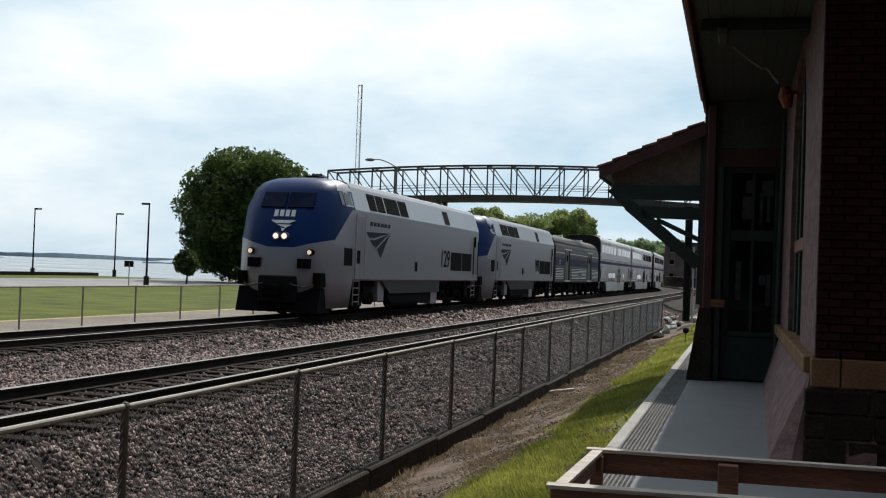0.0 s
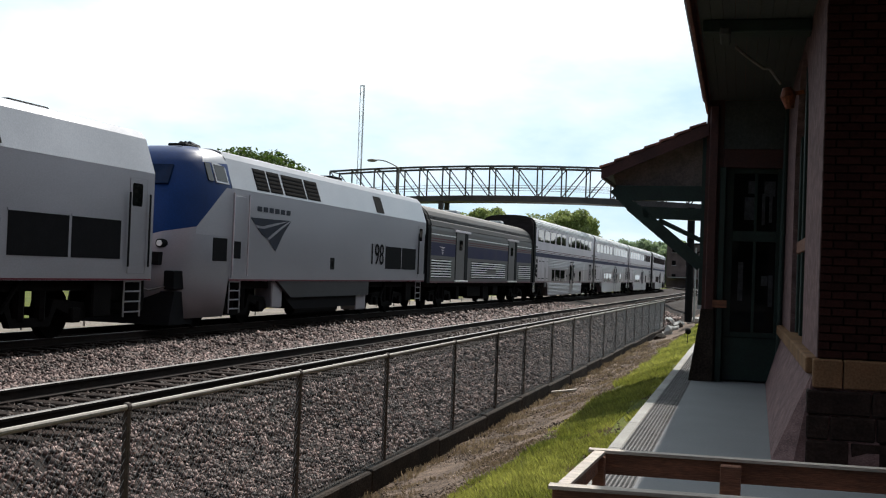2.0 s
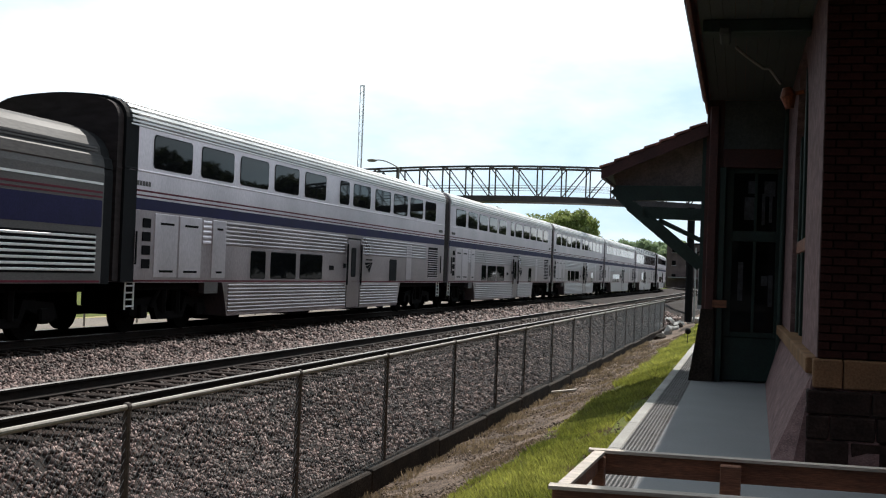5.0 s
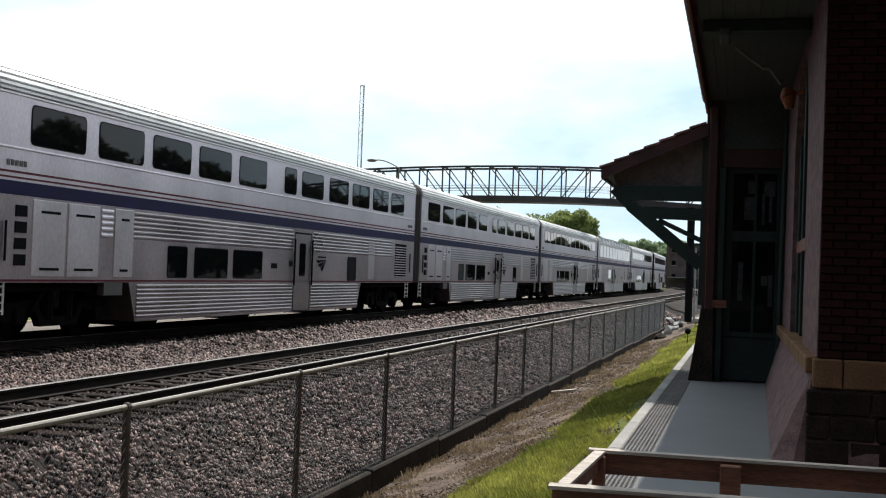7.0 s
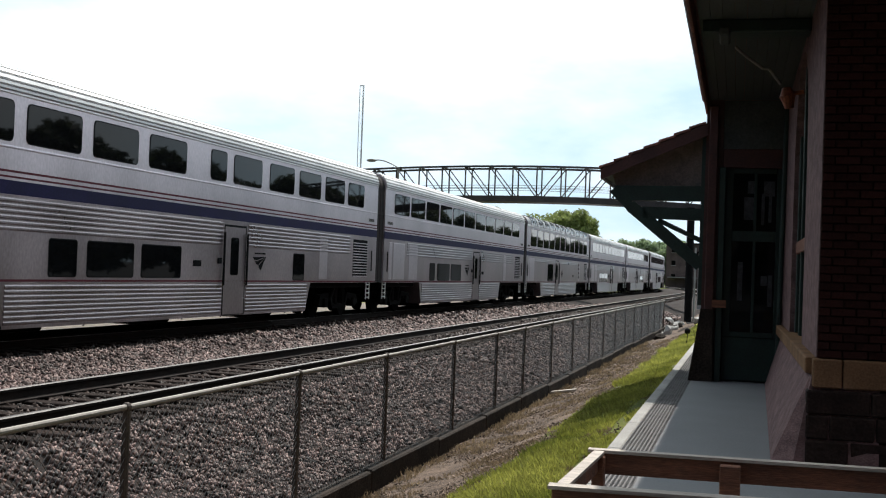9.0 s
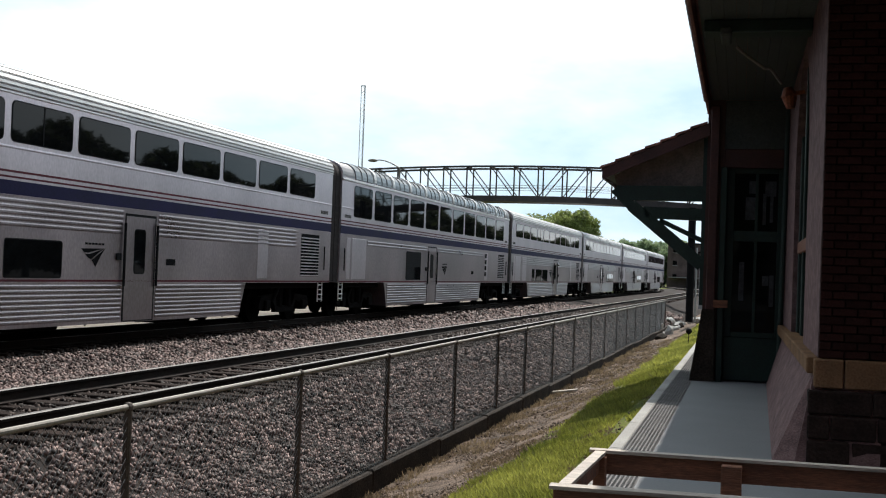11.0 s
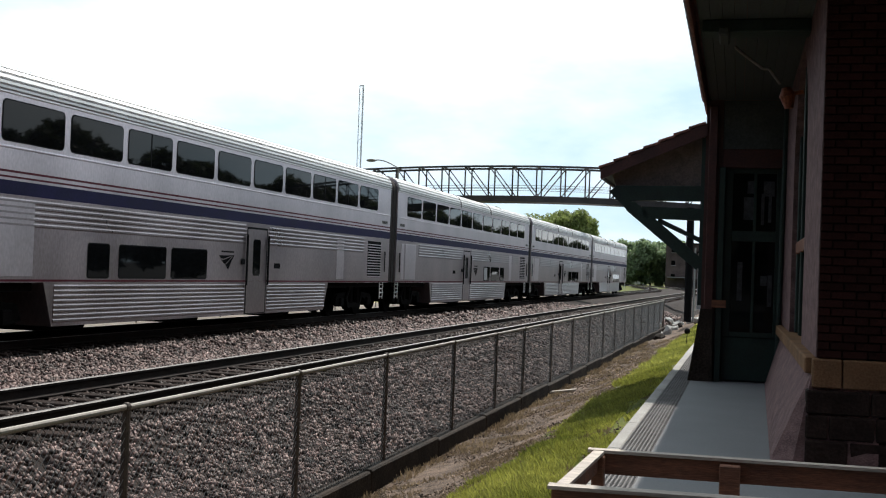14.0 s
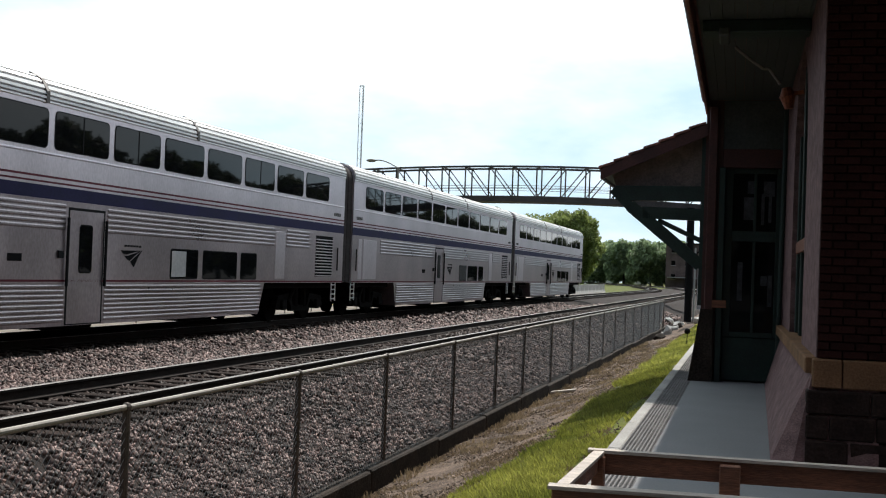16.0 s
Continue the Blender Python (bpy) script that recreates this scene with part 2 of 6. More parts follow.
# LEAF is paled for light through the leaves, LEAF_FAR also for distance haze.
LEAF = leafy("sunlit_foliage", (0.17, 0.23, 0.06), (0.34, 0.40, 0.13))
LEAF_FAR = leafy("haze_paled_foliage", (0.21, 0.30, 0.16), (0.33, 0.42, 0.23))
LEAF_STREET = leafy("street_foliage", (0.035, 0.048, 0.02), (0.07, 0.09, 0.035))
WATER = mat("lake_water", (0.10, 0.13, 0.15), 0.22, var=0.15, scale=0.02, fine=1.5, bump=0.25)
# Air haze is painted into this pale blue.
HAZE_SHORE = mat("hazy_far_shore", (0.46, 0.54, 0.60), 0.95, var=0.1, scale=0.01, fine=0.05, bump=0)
FAR_BRICK = mat("sooty_warehouse_brick", (0.16, 0.12, 0.115), 0.9, var=0.25, scale=0.6, fine=6, bump=0.3)
PALE_WALL = mat("pale_painted_wall", (0.45, 0.44, 0.43), 0.8, var=0.12, scale=0.8, fine=12, bump=0.1)
LITTER = mat("pale_rubble", (0.55, 0.53, 0.50), 0.85, var=0.25, scale=4, fine=30, bump=0.3, rand=0.3)


# ---------------------------------------------------------------- mesh helpers
def mesh_of(bm, name):
    me = bpy.data.meshes.new(name)
    bmesh.ops.recalc_face_normals(bm, faces=bm.faces)
    bm.to_mesh(me)
    bm.free()
    return me


def part(name, bm, material, parent=None, label=""):
    """One mesh object from a bmesh (or a ready mesh) under a thing."""
    me = mesh_of(bm, name) if isinstance(bm, bmesh.types.BMesh) else bm
    if not me.materials:
        for m in material if isinstance(material, (list, tuple)) else (material,):
            me.materials.append(m)
    ob = new(name, me)
    ob.parent = parent
    return tagged(ob, label)


def thing(name, label, category, group="", kind="", m=None):
    ob = new(name)
    ob.empty_display_size = 0.2
    if m is not None:
        ob.matrix_basis = m
    return tagged(ob, label, category, group, kind)


def box(bm, x0, y0, z0, x1, y1, z1, bevel=0.0, mi=0):
    r = bmesh.ops.create_cube(bm, size=1.0, matrix=Matrix.LocRotScale(((x0 + x1) / 2, (y0 + y1) / 2, (z0 + z1) / 2), None, (abs(x1 - x0), abs(y1 - y0), abs(z1 - z0))))
    fs = {f for v in r["verts"] for f in v.link_faces}
    for f in fs:
        f.material_index = mi
    if bevel:
        bmesh.ops.bevel(bm, geom=list({e for f in fs for e in f.edges}), offset=bevel, segments=1, affect='EDGES', profile=0.7)
    return bm


def boxed(*a, **k):
    return box(bmesh.new(), *a, **k)


def beam(bm, a, b, w, h=None, mi=0):
    """A rectangular bar from a to b."""
    a, b = Vector(a), Vector(b)
    m = Matrix.Translation((a + b) / 2) @ (b - a).to_track_quat("Y", "Z").to_matrix().to_4x4() @ Matrix.Diagonal((w, (b - a).length, h or w, 1))
    r = bmesh.ops.create_cube(bm, size=1.0, matrix=m)
    for v in r["verts"]:
        for f in v.link_faces:
            f.material_index = mi
    return bm


def tube(bm, a, b, r0, r1=None, seg=10, caps=True):
    a, b = Vector(a), Vector(b)
    m = Matrix.Translation((a + b) / 2) @ (b - a).to_track_quat("Z", "Y").to_matrix().to_4x4()
    bmesh.ops.create_cone(bm, cap_ends=caps, segments=seg, radius1=r0, radius2=r0 if r1 is None else r1, depth=(b - a).length, matrix=m)
    return bm


def prism(bm, outline, y0, y1, axis="y", mi=0):
    """An outline of (x, z) points pushed along y, or of (y, z) points pushed along x."""
    put = (lambda u, v, w: (u, w, v)) if axis == "y" else (lambda u, v, w: (w, u, v))
    a = [bm.verts.new(put(u, v, y0)) for u, v in outline]
    b = [bm.verts.new(put(u, v, y1)) for u, v in outline]
    fs = [bm.faces.new(a), bm.faces.new(list(reversed(b)))]
    k = len(a)
    for i in range(k):
        fs.append(bm.faces.new((a[i], b[i], b[(i + 1) % k], a[(i + 1) % k])))
    for f in fs:
        f.material_index = mi
    return bm


def rounded(y0, z0, y1, z1, r, n=3):
    pts = []
    for cy, cz, a0 in ((y1 - r, z1 - r, 0), (y0 + r, z1 - r, 90), (y0 + r, z0 + r, 180), (y1 - r, z0 + r, 270)):
        for i in range(n + 1):
            a = radians(a0 + 90 * i / n)
            pts.append((cy + r * math.cos(a), cz + r * math.sin(a)))
    return pts


def on_curve(a, off):
    """Place and heading at arc length a on a line parallel to the tracks, off metres to the right of the far track."""
    if a <= CURVE_START:
        return TRACK_FAR + off, a, 0.0
    th = (a - CURVE_START) / CURVE_RADIUS
    r = CURVE_RADIUS + off
    return TRACK_FAR - CURVE_RADIUS + r * math.cos(th), CURVE_START + r * math.sin(th), th


def from_lists(name, verts, faces, material):
    me = bpy.data.meshes.new(name)
    me.from_pydata(verts, [], faces)
    me.materials.append(material)
    return me


# ---------------------------------------------------------------- ground and water
def ground_height(x):
    table = [(-96, -3.2), (-88, -2.6), (-84, -0.5), (-60, -0.45), (-21, -0.45), (-17.6, -0.42), (-16.9, -0.38), (-16.0, -0.21), (-12.3, -0.21), (-11.4, -0.36),
             (-10.4, -0.34), (-9.7, -0.21), (-6.2, -0.21), (-5.6, -0.52), (-4.5, -0.80), (-4.32, -1.06), (-3.4, -0.86), (-2.4, -0.44), (-1.34, -0.10), (-1.2, -0.2), (400, -0.2)]
    if x <= table[0][0]:
        return table[0][1]
    for (x0, z0), (x1, z1) in zip(table, table[1:]):
        if x <= x1:
            return z0 + (z1 - z0) * (x - x0) / (x1 - x0)
    return table[-1][1]


def build_ground():
    xs = [-96, -88, -84, -75, -60, -48, -36, -28, -24, -21, -20.4, -19, -17.6, -16.9, -16.4, -16, -14, -12.3, -11.9, -11.4, -10.8, -10.4, -10, -9.7, -8, -6.2, -5.9, -5.6, -5.2, -4.8, -4.5, -4.32, -4.0, -3.7, -3.4, -3.0,
          -2.7, -2.4, -2.0, -1.7, -1.34, -1.2, 2, 10, 30, 80, 200, 400]
    ys = [-120, -40, -15] + [y * 0.75 for y in range(-6, 80)] + [62 + 4 * i for i in range(24)] + [170, 200, 240, 300, 400, 600, 900, 1500]
    bm = bmesh.new()
    rows = []
    for y in ys:
        row = []
        for x in xs:
            z = ground_height(x)
            if -5.4 < x < -1.4 and y < 62:
                z += 0.05 * noise.noise((x * 0.9, y * 0.9, 3))
            X = x
            if y > CURVE_START and -17 < x < -6:
                z = -0.24
            if y > 119 and x < -59:
                z = -3.4
            row.append(bm.verts.new((X, y, z)))
        rows.append(row)
    for j in range(len(ys) - 1):
        for i in range(len(xs) - 1):
            f = bm.faces.new((rows[j][i], rows[j][i + 1], rows[j + 1][i + 1], rows[j + 1][i]))
            c = (xs[i] + xs[i + 1]) / 2
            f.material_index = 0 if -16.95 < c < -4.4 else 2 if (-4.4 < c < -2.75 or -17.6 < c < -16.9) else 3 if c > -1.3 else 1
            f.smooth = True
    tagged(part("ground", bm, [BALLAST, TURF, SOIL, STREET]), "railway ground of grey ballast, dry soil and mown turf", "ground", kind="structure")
    # paved path beside the tracks, with its yellow edge line
    p = tagged(part("pavement", boxed(-21.6, -60, -0.6, -17.7, 150, -0.40, 0.01), ASPHALT), "sunlit grey paved path beside the tracks", "pavement", kind="structure")
    part("edge_line", boxed(-21.75, -60, -0.6, -21.45, 150, -0.392), mat("faded_yellow_line", (0.44, 0.36, 0.17), 0.8, var=0.25, scale=2, fine=20, bump=0.1), p, "faded yellow edge line")
    tagged(part("car_park", boxed(-62, 20, -0.7, -46, 125, -0.425, 0.02), LOT), "pale asphalt car park by the lake", "car park", kind="structure")
    tagged(part("car_park_kerb", boxed(-74, 10, -0.6, -72.8, 118, -0.12, 0.03), DARK_KERB), "low dark earth kerb along the lake shore", "kerb", kind="structure")
    lake = bmesh.new()
    bmesh.ops.create_grid(lake, x_segments=8, y_segments=8, size=0.5, matrix=Matrix.LocRotScale((-2600, 1900, -2.0), None, (5200, 6200, 1)))
    tagged(part("water", lake, WATER), "calm pale lake reaching the horizon", "lake", kind="structure")
    # hazy far shore: low ridge with an uneven crest
    rnd = random.Random(5)
    verts, faces = [], []
    for i in range(90):
        a = radians(-4 + 60 * i / 89)
        d = 3000 + 150 * math.sin(i * 0.3)
        x, y = -d * math.sin(a), d * math.cos(a)
        h = 7 + 4 * noise.noise((i * 0.21, 0, 0)) + rnd.uniform(0, 1.5)
        verts += [(x, y, -3), (x, y, h), (x * 1.05, y * 1.05, -3)]
        if i:
            k = 3 * i
            faces += [(k - 3, k, k + 1, k - 2), (k - 2, k + 1, k + 2, k - 1)]
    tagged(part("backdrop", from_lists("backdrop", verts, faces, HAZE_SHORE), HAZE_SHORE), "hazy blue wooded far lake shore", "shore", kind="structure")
    for cx, cy, w, h in ((-560, 1035, 30, 3.2), (-770, 1060, 14, 1.6)):
        bm = bmesh.new()
        bmesh.ops.create_icosphere(bm, subdivisions=3, radius=1.0, matrix=Matrix.LocRotScale((cx, cy, -2.0), None, (w, 12, h)))
        for v in bm.verts:
            v.co.z += 1.6 * noise.noise(v.co * 0.12) * (1 if v.co.z > -1.5 else 0)
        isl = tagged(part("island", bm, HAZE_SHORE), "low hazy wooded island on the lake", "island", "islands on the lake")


# ---------------------------------------------------------------- tracks
def build_track(name, off, label):
    tr = thing(name, label, "railway track", "tracks", "structure")
    arcs = [-40.0, 150.0] + [150 + 6 * i for i in range(1, 34)]
    foot = [(-0.07, -0.165), (0.07, -0.165), (0.07, -0.15), (0.012, -0.13), (0.012, -0.045), (0.037, -0.035), (0.037, -0.006), (-0.037, -0.006), (-0.037, -0.035), (-0.012, -0.045), (-0.012, -0.13), (-0.07, -0.15)]
    head = [(-0.036, -0.006), (0.036, -0.006), (0.03, 0.0), (-0.03, 0.0)]
    for side in (-0.753, 0.753):
        for nm, outline, m, par in (("rail", foot, RAIL, tr), ("rail_head", head, RAIL_HEAD, None)):
            bm = bmesh.new()
            prev = None
            for a in arcs:
                x, y, th = on_curve(a, off + side)
                ring = [bm.verts.new((x + u * math.cos(th), y + u * math.sin(th), w)) for u, w in outline]
                if prev:
                    for i in range(len(ring)):
                        j = (i + 1) % len(ring)
                        bm.faces.new((prev[i], prev[j], ring[j], ring[i]))
                prev = ring
            if nm == "rail":
                last = part("rail", bm, m, tr)
            else:
                part("rail_head", bm, m, last, "worn shiny rail head")
    return tr


def build_sleepers(tr, off, start, count, total):
    me = mesh_of(boxed(-1.3, -0.115, -0.30, 1.3, 0.115, -0.168, 0.012), "sleeper")
    me.materials.append(TIE)
    rnd = random.Random(int(off * 10))
    bm = bmesh.new()
    for i in range(total):
        a = start + i * 0.52
        x, y, th = on_curve(a, off)
        m = pose(x + rnd.uniform(-0.04, 0.04), y + rnd.uniform(-0.03, 0.03), rnd.uniform(-0.012, 0.01), 0, 0, math.degrees(th) + rnd.uniform(-1.2, 1.2))
        if i < count:
            ob = new("sleeper", me)
            ob.parent = tr
            ob.matrix_basis = m
        else:
            bmesh.ops.create_cube(bm, size=1.0, matrix=m @ Matrix.LocRotScale((0, 0, -0.234), None, (2.6, 0.23, 0.132)))
    tagged(part("far_sleepers", bm, TIE, tr), kind="stuff")


def stone_cloud(name, rnd_seed, zones, label, material):
    """Crushed stones, each a small skewed octahedron, over rectangles of (x0, x1, y0, y1, per square metre, size)."""
    rng = np.random.default_rng(rnd_seed)
    base = np.array([(1, 0, 0), (0, 1, 0), (-1, 0, 0), (0, -1, 0), (0, 0, 1), (0, 0, -1)], float)
    tri = np.array([(0, 1, 4), (1, 2, 4), (2, 3, 4), (3, 0, 4), (1, 0, 5), (2, 1, 5), (3, 2, 5), (0, 3, 5)])
    vs, fs, count = [], [], 0
    for x0, x1, y0, y1, dens, size in zones:
        n = int((x1 - x0) * (y1 - y0) * dens)
        x, y = rng.uniform(x0, x1, n), rng.uniform(y0, y1, n)
        z = np.array([ground_height(v) for v in x]) + rng.uniform(-0.3, 0.5, n) * size
        s = size * rng.uniform(0.5, 1.25, (n, 1, 1)) * rng.uniform(0.6, 1.15, (n, 1, 3))
        pts = base[None] + rng.uniform(-0.35, 0.35, (n, 6, 3))
        pts = pts * s
        q = rng.normal(size=(n, 4))
        q /= np.linalg.norm(q, axis=1, keepdims=True)
        w, a, b, c = q.T
        R = np.stack([np.stack([1 - 2 * (b * b + c * c), 2 * (a * b - c * w), 2 * (a * c + b * w)], -1),
                      np.stack([2 * (a * b + c * w), 1 - 2 * (a * a + c * c), 2 * (b * c - a * w)], -1),
                      np.stack([2 * (a * c - b * w), 2 * (b * c + a * w), 1 - 2 * (a * a + b * b)], -1)], 1)
        pts = np.einsum('nij,nkj->nki', R, pts) + np.stack([x, y, z], -1)[:, None, :]
        vs.append(pts.reshape(-1, 3))
        fs.append((tri[None] + (np.arange(n) * 6)[:, None, None] + count).reshape(-1, 3))
        count += n * 6
    v, f = np.concatenate(vs), np.concatenate(fs)
    me = bpy.data.meshes.new(name)
    me.vertices.add(len(v)), me.loops.add(len(f) * 3), me.polygons.add(len(f))
    me.vertices.foreach_set("co", v.ravel().astype(np.float32))
    me.loops.foreach_set("vertex_index", f.ravel().astype(np.int32))
    me.polygons.foreach_set("loop_start", (np.arange(len(f)) * 3).astype(np.int32))
    me.update(calc_edges=True)
    me.materials.append(material)
    tagged(new(name, me), label, "gravel", kind="stuff")


# ---------------------------------------------------------------- chain-link fences
def fence(name, x, ys, z0, z1, label, mesh_step, wire_r, rail_r, post_r, post_mat, top_mat, lean=None):
    f = thing(name, label, "fence", kind="structure", m=pose(x, 0, 0))
    lean = lean or {}
    for i, y in enumerate(ys):
        dy = lean.get(i, 0.0)
        bm = tube(bmesh.new(), (0, y - dy, z0 - 0.15), (0, y, z1 - 0.02), post_r, seg=10)
        bmesh.ops.create_uvsphere(bm, u_segments=8, v_segments=5, radius=post_r * 1.35, matrix=Matrix.Translation((0, y, z1 + 0.0)))
        part("post", bm, post_mat, f)
    for a, b in zip(ys, ys[1:]):
        part("top_rail", tube(bmesh.new(), (0.0, a, z1), (0.0, b, z1 + 0.004), rail_r, seg=10), top_mat, f)
    h = z1 - z0
    verts, faces = [], []
    y, r = ys[0] - h, wire_r
    while y < ys[-1]:
        for s in (1, -1):
            ya, yb = (y, y + h) if s == 1 else (y + h, y)
            za, zb = z0, z1
            if min(ya, yb) < ys[0] or max(ya, yb) > ys[-1]:
                continue
            k = len(verts)
            o = 0.012 * s
            for yy, zz in ((ya, za), (yb, zb)):
                verts += [(o + r, yy, zz), (o - r, yy + r, zz), (o - r, yy - r, zz)]
            faces += [(k, k + 1, k + 4, k + 3), (k + 1, k + 2, k + 5, k + 4), (k + 2, k, k + 3, k + 5)]
        y += mesh_step
    tagged(part("wire_mesh", from_lists("wire_mesh", verts, faces, WIRE), WIRE, f), kind="stuff")
    return f


# ---------------------------------------------------------------- station building
def build_station():
    st = thing("station_building", "dark red brick railway station with deep bracketed eaves", "station", m=pose(0.17, 11.0, 0, 0, 0, 0.9))

    def Y(y):
        return y - 11.0
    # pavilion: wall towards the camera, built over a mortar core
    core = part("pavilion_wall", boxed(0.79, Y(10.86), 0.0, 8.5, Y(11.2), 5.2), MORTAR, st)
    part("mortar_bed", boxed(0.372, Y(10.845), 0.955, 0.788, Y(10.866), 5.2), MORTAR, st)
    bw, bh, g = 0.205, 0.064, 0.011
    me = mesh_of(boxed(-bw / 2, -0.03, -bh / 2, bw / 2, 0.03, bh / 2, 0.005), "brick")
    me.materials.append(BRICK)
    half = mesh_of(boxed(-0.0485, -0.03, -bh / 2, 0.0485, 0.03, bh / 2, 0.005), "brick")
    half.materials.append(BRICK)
    rnd = random.Random(3)
    z, row = 0.955, 0
    while z < 4.6:
        x = 0.37
        if row % 2:
            ob = new("brick", half)
            ob.parent, ob.matrix_basis = core, pose(x + 0.0485, Y(10.83) + rnd.uniform(-0.004, 0.004), z + bh / 2)
            x += 0.097 + g
        while x < 1.32:
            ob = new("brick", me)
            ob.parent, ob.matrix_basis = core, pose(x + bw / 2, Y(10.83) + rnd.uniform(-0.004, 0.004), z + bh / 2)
            x += bw + g
        z += bh + g
        row += 1
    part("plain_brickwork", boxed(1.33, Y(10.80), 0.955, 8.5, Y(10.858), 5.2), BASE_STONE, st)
    # stone band and rough stone base
    x = 0.33
    for w in (0.26, 0.62, 0.7, 0.66, 0.75, 0.7):
        part("stone_band", boxed(x, Y(10.74), 0.69, x + w - 0.012, Y(11.0), 0.945, 0.012), SANDSTONE, st)
        x += w
    zz = 0.0
    rowh = (0.235, 0.22, 0.22)
    for k, h in enumerate(rowh):
        x = 0.285
        first = True
        while x < 2.6:
            w = (0.2 if k % 2 and first else rnd.uniform(0.34, 0.6))
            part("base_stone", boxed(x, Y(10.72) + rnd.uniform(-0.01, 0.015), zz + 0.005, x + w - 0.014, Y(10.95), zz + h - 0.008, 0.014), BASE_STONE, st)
            x += w
            first = False
        zz += h
    # trackside wall with a tall arched window and a battered base
    wall_x = 0.365
    part("trackside_wall", boxed(wall_x, Y(10.868), 0.95, wall_x + 0.42, Y(13.3), 5.2), BRICK_WALL, st)
    part("trackside_wall", boxed(wall_x, Y(16.3), 0.95, wall_x + 0.42, Y(18.98), 5.2), BRICK_WALL, st)
    bm = bmesh.new()
    arch = [(Y(13.3), 5.2), (Y(13.3), 2.95)]
    for i in range(13):
        a = math.pi - math.pi * i / 12
        arch.append((Y(14.8) + 1.5 * math.cos(a), 2.95 + 1.5 * math.sin(a)))
    arch += [(Y(16.3), 2.95), (Y(16.3), 5.2)]
    prism(bm, arch, wall_x, wall_x + 0.42, "x")
    part("window_arch", bm, BRICK_WALL, st)
    bm = bmesh.new()
    foot = [(0.18, 10.74), (0.0, 10.95), (0.13, 18.9), (0.9, 18.9), (0.9, 10.72)]
    crown = [(0.33, 10.80), (0.333, 10.95), (0.36, 18.9), (0.9, 18.9), (0.9, 10.80)]
    lo = [bm.verts.new((x, Y(y), 0.0)) for x, y in foot]
    hi = [bm.verts.new((x, Y(y), 0.80)) for x, y in crown]
    bm.faces.new(lo), bm.faces.new(hi)
    for i in range(5):
        bm.faces.new((lo[i], lo[(i + 1) % 5], hi[(i + 1) % 5], hi[i]))
    part("spandrel", bm, BRICK_WALL, st, "battered purple-brown brick base")
    for y0, y1 in ((10.9, 12.9), (12.91, 14.9), (14.91, 16.9), (16.91, 18.9)):
        part("window_sill", boxed(0.27, Y(y0), 0.805, 0.80, Y(y1), 0.95, 0.012), SANDSTONE, st)
    win = part("window", boxed(wall_x + 0.20, Y(13.32), 0.96, wall_x + 0.24, Y(16.28), 4.44), GLASS, st, "tall dark window with green frame")
    for y in (13.31, 14.25, 15.2, 16.15):
        part("mullion", boxed(wall_x + 0.06, Y(y), 0.95, wall_x + 0.26, Y(y + 0.13), 4.35, 0.01), GREEN_WOOD, win)
    part("transom_bar", boxed(wall_x + 0.05, Y(13.31), 2.0, wall_x + 0.27, Y(16.29), 2.16, 0.01), LUMBER, win)
    part("downpipe", tube(bmesh.new(), (0.30, Y(18.85), 0.0), (0.34, Y(18.85), 4.4), 0.04), GREEN_WOOD, st)
    # unseen wing beside and behind the camera, added to keep sky light off walls
    part("wing_wall", boxed(0.95, Y(-16), 0.0, 8.5, Y(5.2), 4.5), BRICK_WALL, st)
    part("wing_soffit", boxed(-1.0, Y(-16.5), 4.5, 9.0, Y(5.6), 4.56), SOFFIT, st)
    part("wing_roof", prism(bmesh.new(), [(-1.10, 4.57), (9.2, 4.57), (9.2, 5.0), (4.1, 7.6), (-1.10, 4.72)], Y(-16.6), Y(5.7)), CLAY, st)
    # projecting vestibule with a glazed door
    fy = 19.0
    part("vestibule_wall", boxed(-0.89, Y(fy), 0.0, -0.62, Y(fy + 6.0), 4.5), MAROON, st)
    part("vestibule_wall", boxed(0.36, Y(fy + 0.0), 0.0, 0.9, Y(fy + 6.0), 4.5), BRICK_WALL, st)
    part("lintel", boxed(-0.618, Y(fy), 3.42, 0.358, Y(fy + 0.3), 3.72, 0.01), MAROON, st)
    part("lintel_wall", boxed(-0.618, Y(fy + 0.02), 3.722, 0.358, Y(fy + 0.3), 4.5), SOFFIT, st)
    part("corner_board", prism(bmesh.new(), [(-1.06, 0.0), (-0.68, 0.0), (-0.70, 1.15), (-0.895, 1.15), (-0.97, 0.6)], Y(fy - 0.12), Y(fy + 0.6)), DARK_KERB, st, "dark flared base")
    part("corner_post", boxed(-0.84, Y(fy - 0.10), 0.62, -0.70, Y(fy - 0.002), 4.4, 0.012), MAROON, st)
    part("corner_post", boxed(-0.66, Y(fy - 0.06), 0.0, -0.56, Y(fy - 0.002), 3.42, 0.01), GREEN_WOOD, st)
    door = part("door", boxed(-0.56, Y(fy + 0.12), 0.02, 0.35, Y(fy + 0.17), 0.72, 0.01), GREEN_WOOD, st, "dark green door with glazed upper part")
    part("door_pane", boxed(-0.44, Y(fy + 0.14), 0.80, 0.23, Y(fy + 0.152), 2.25), GLASS, door)
    part("transom_pane", boxed(-0.50, Y(fy + 0.14), 2.42, 0.30, Y(fy + 0.152), 3.36), GLASS, door)
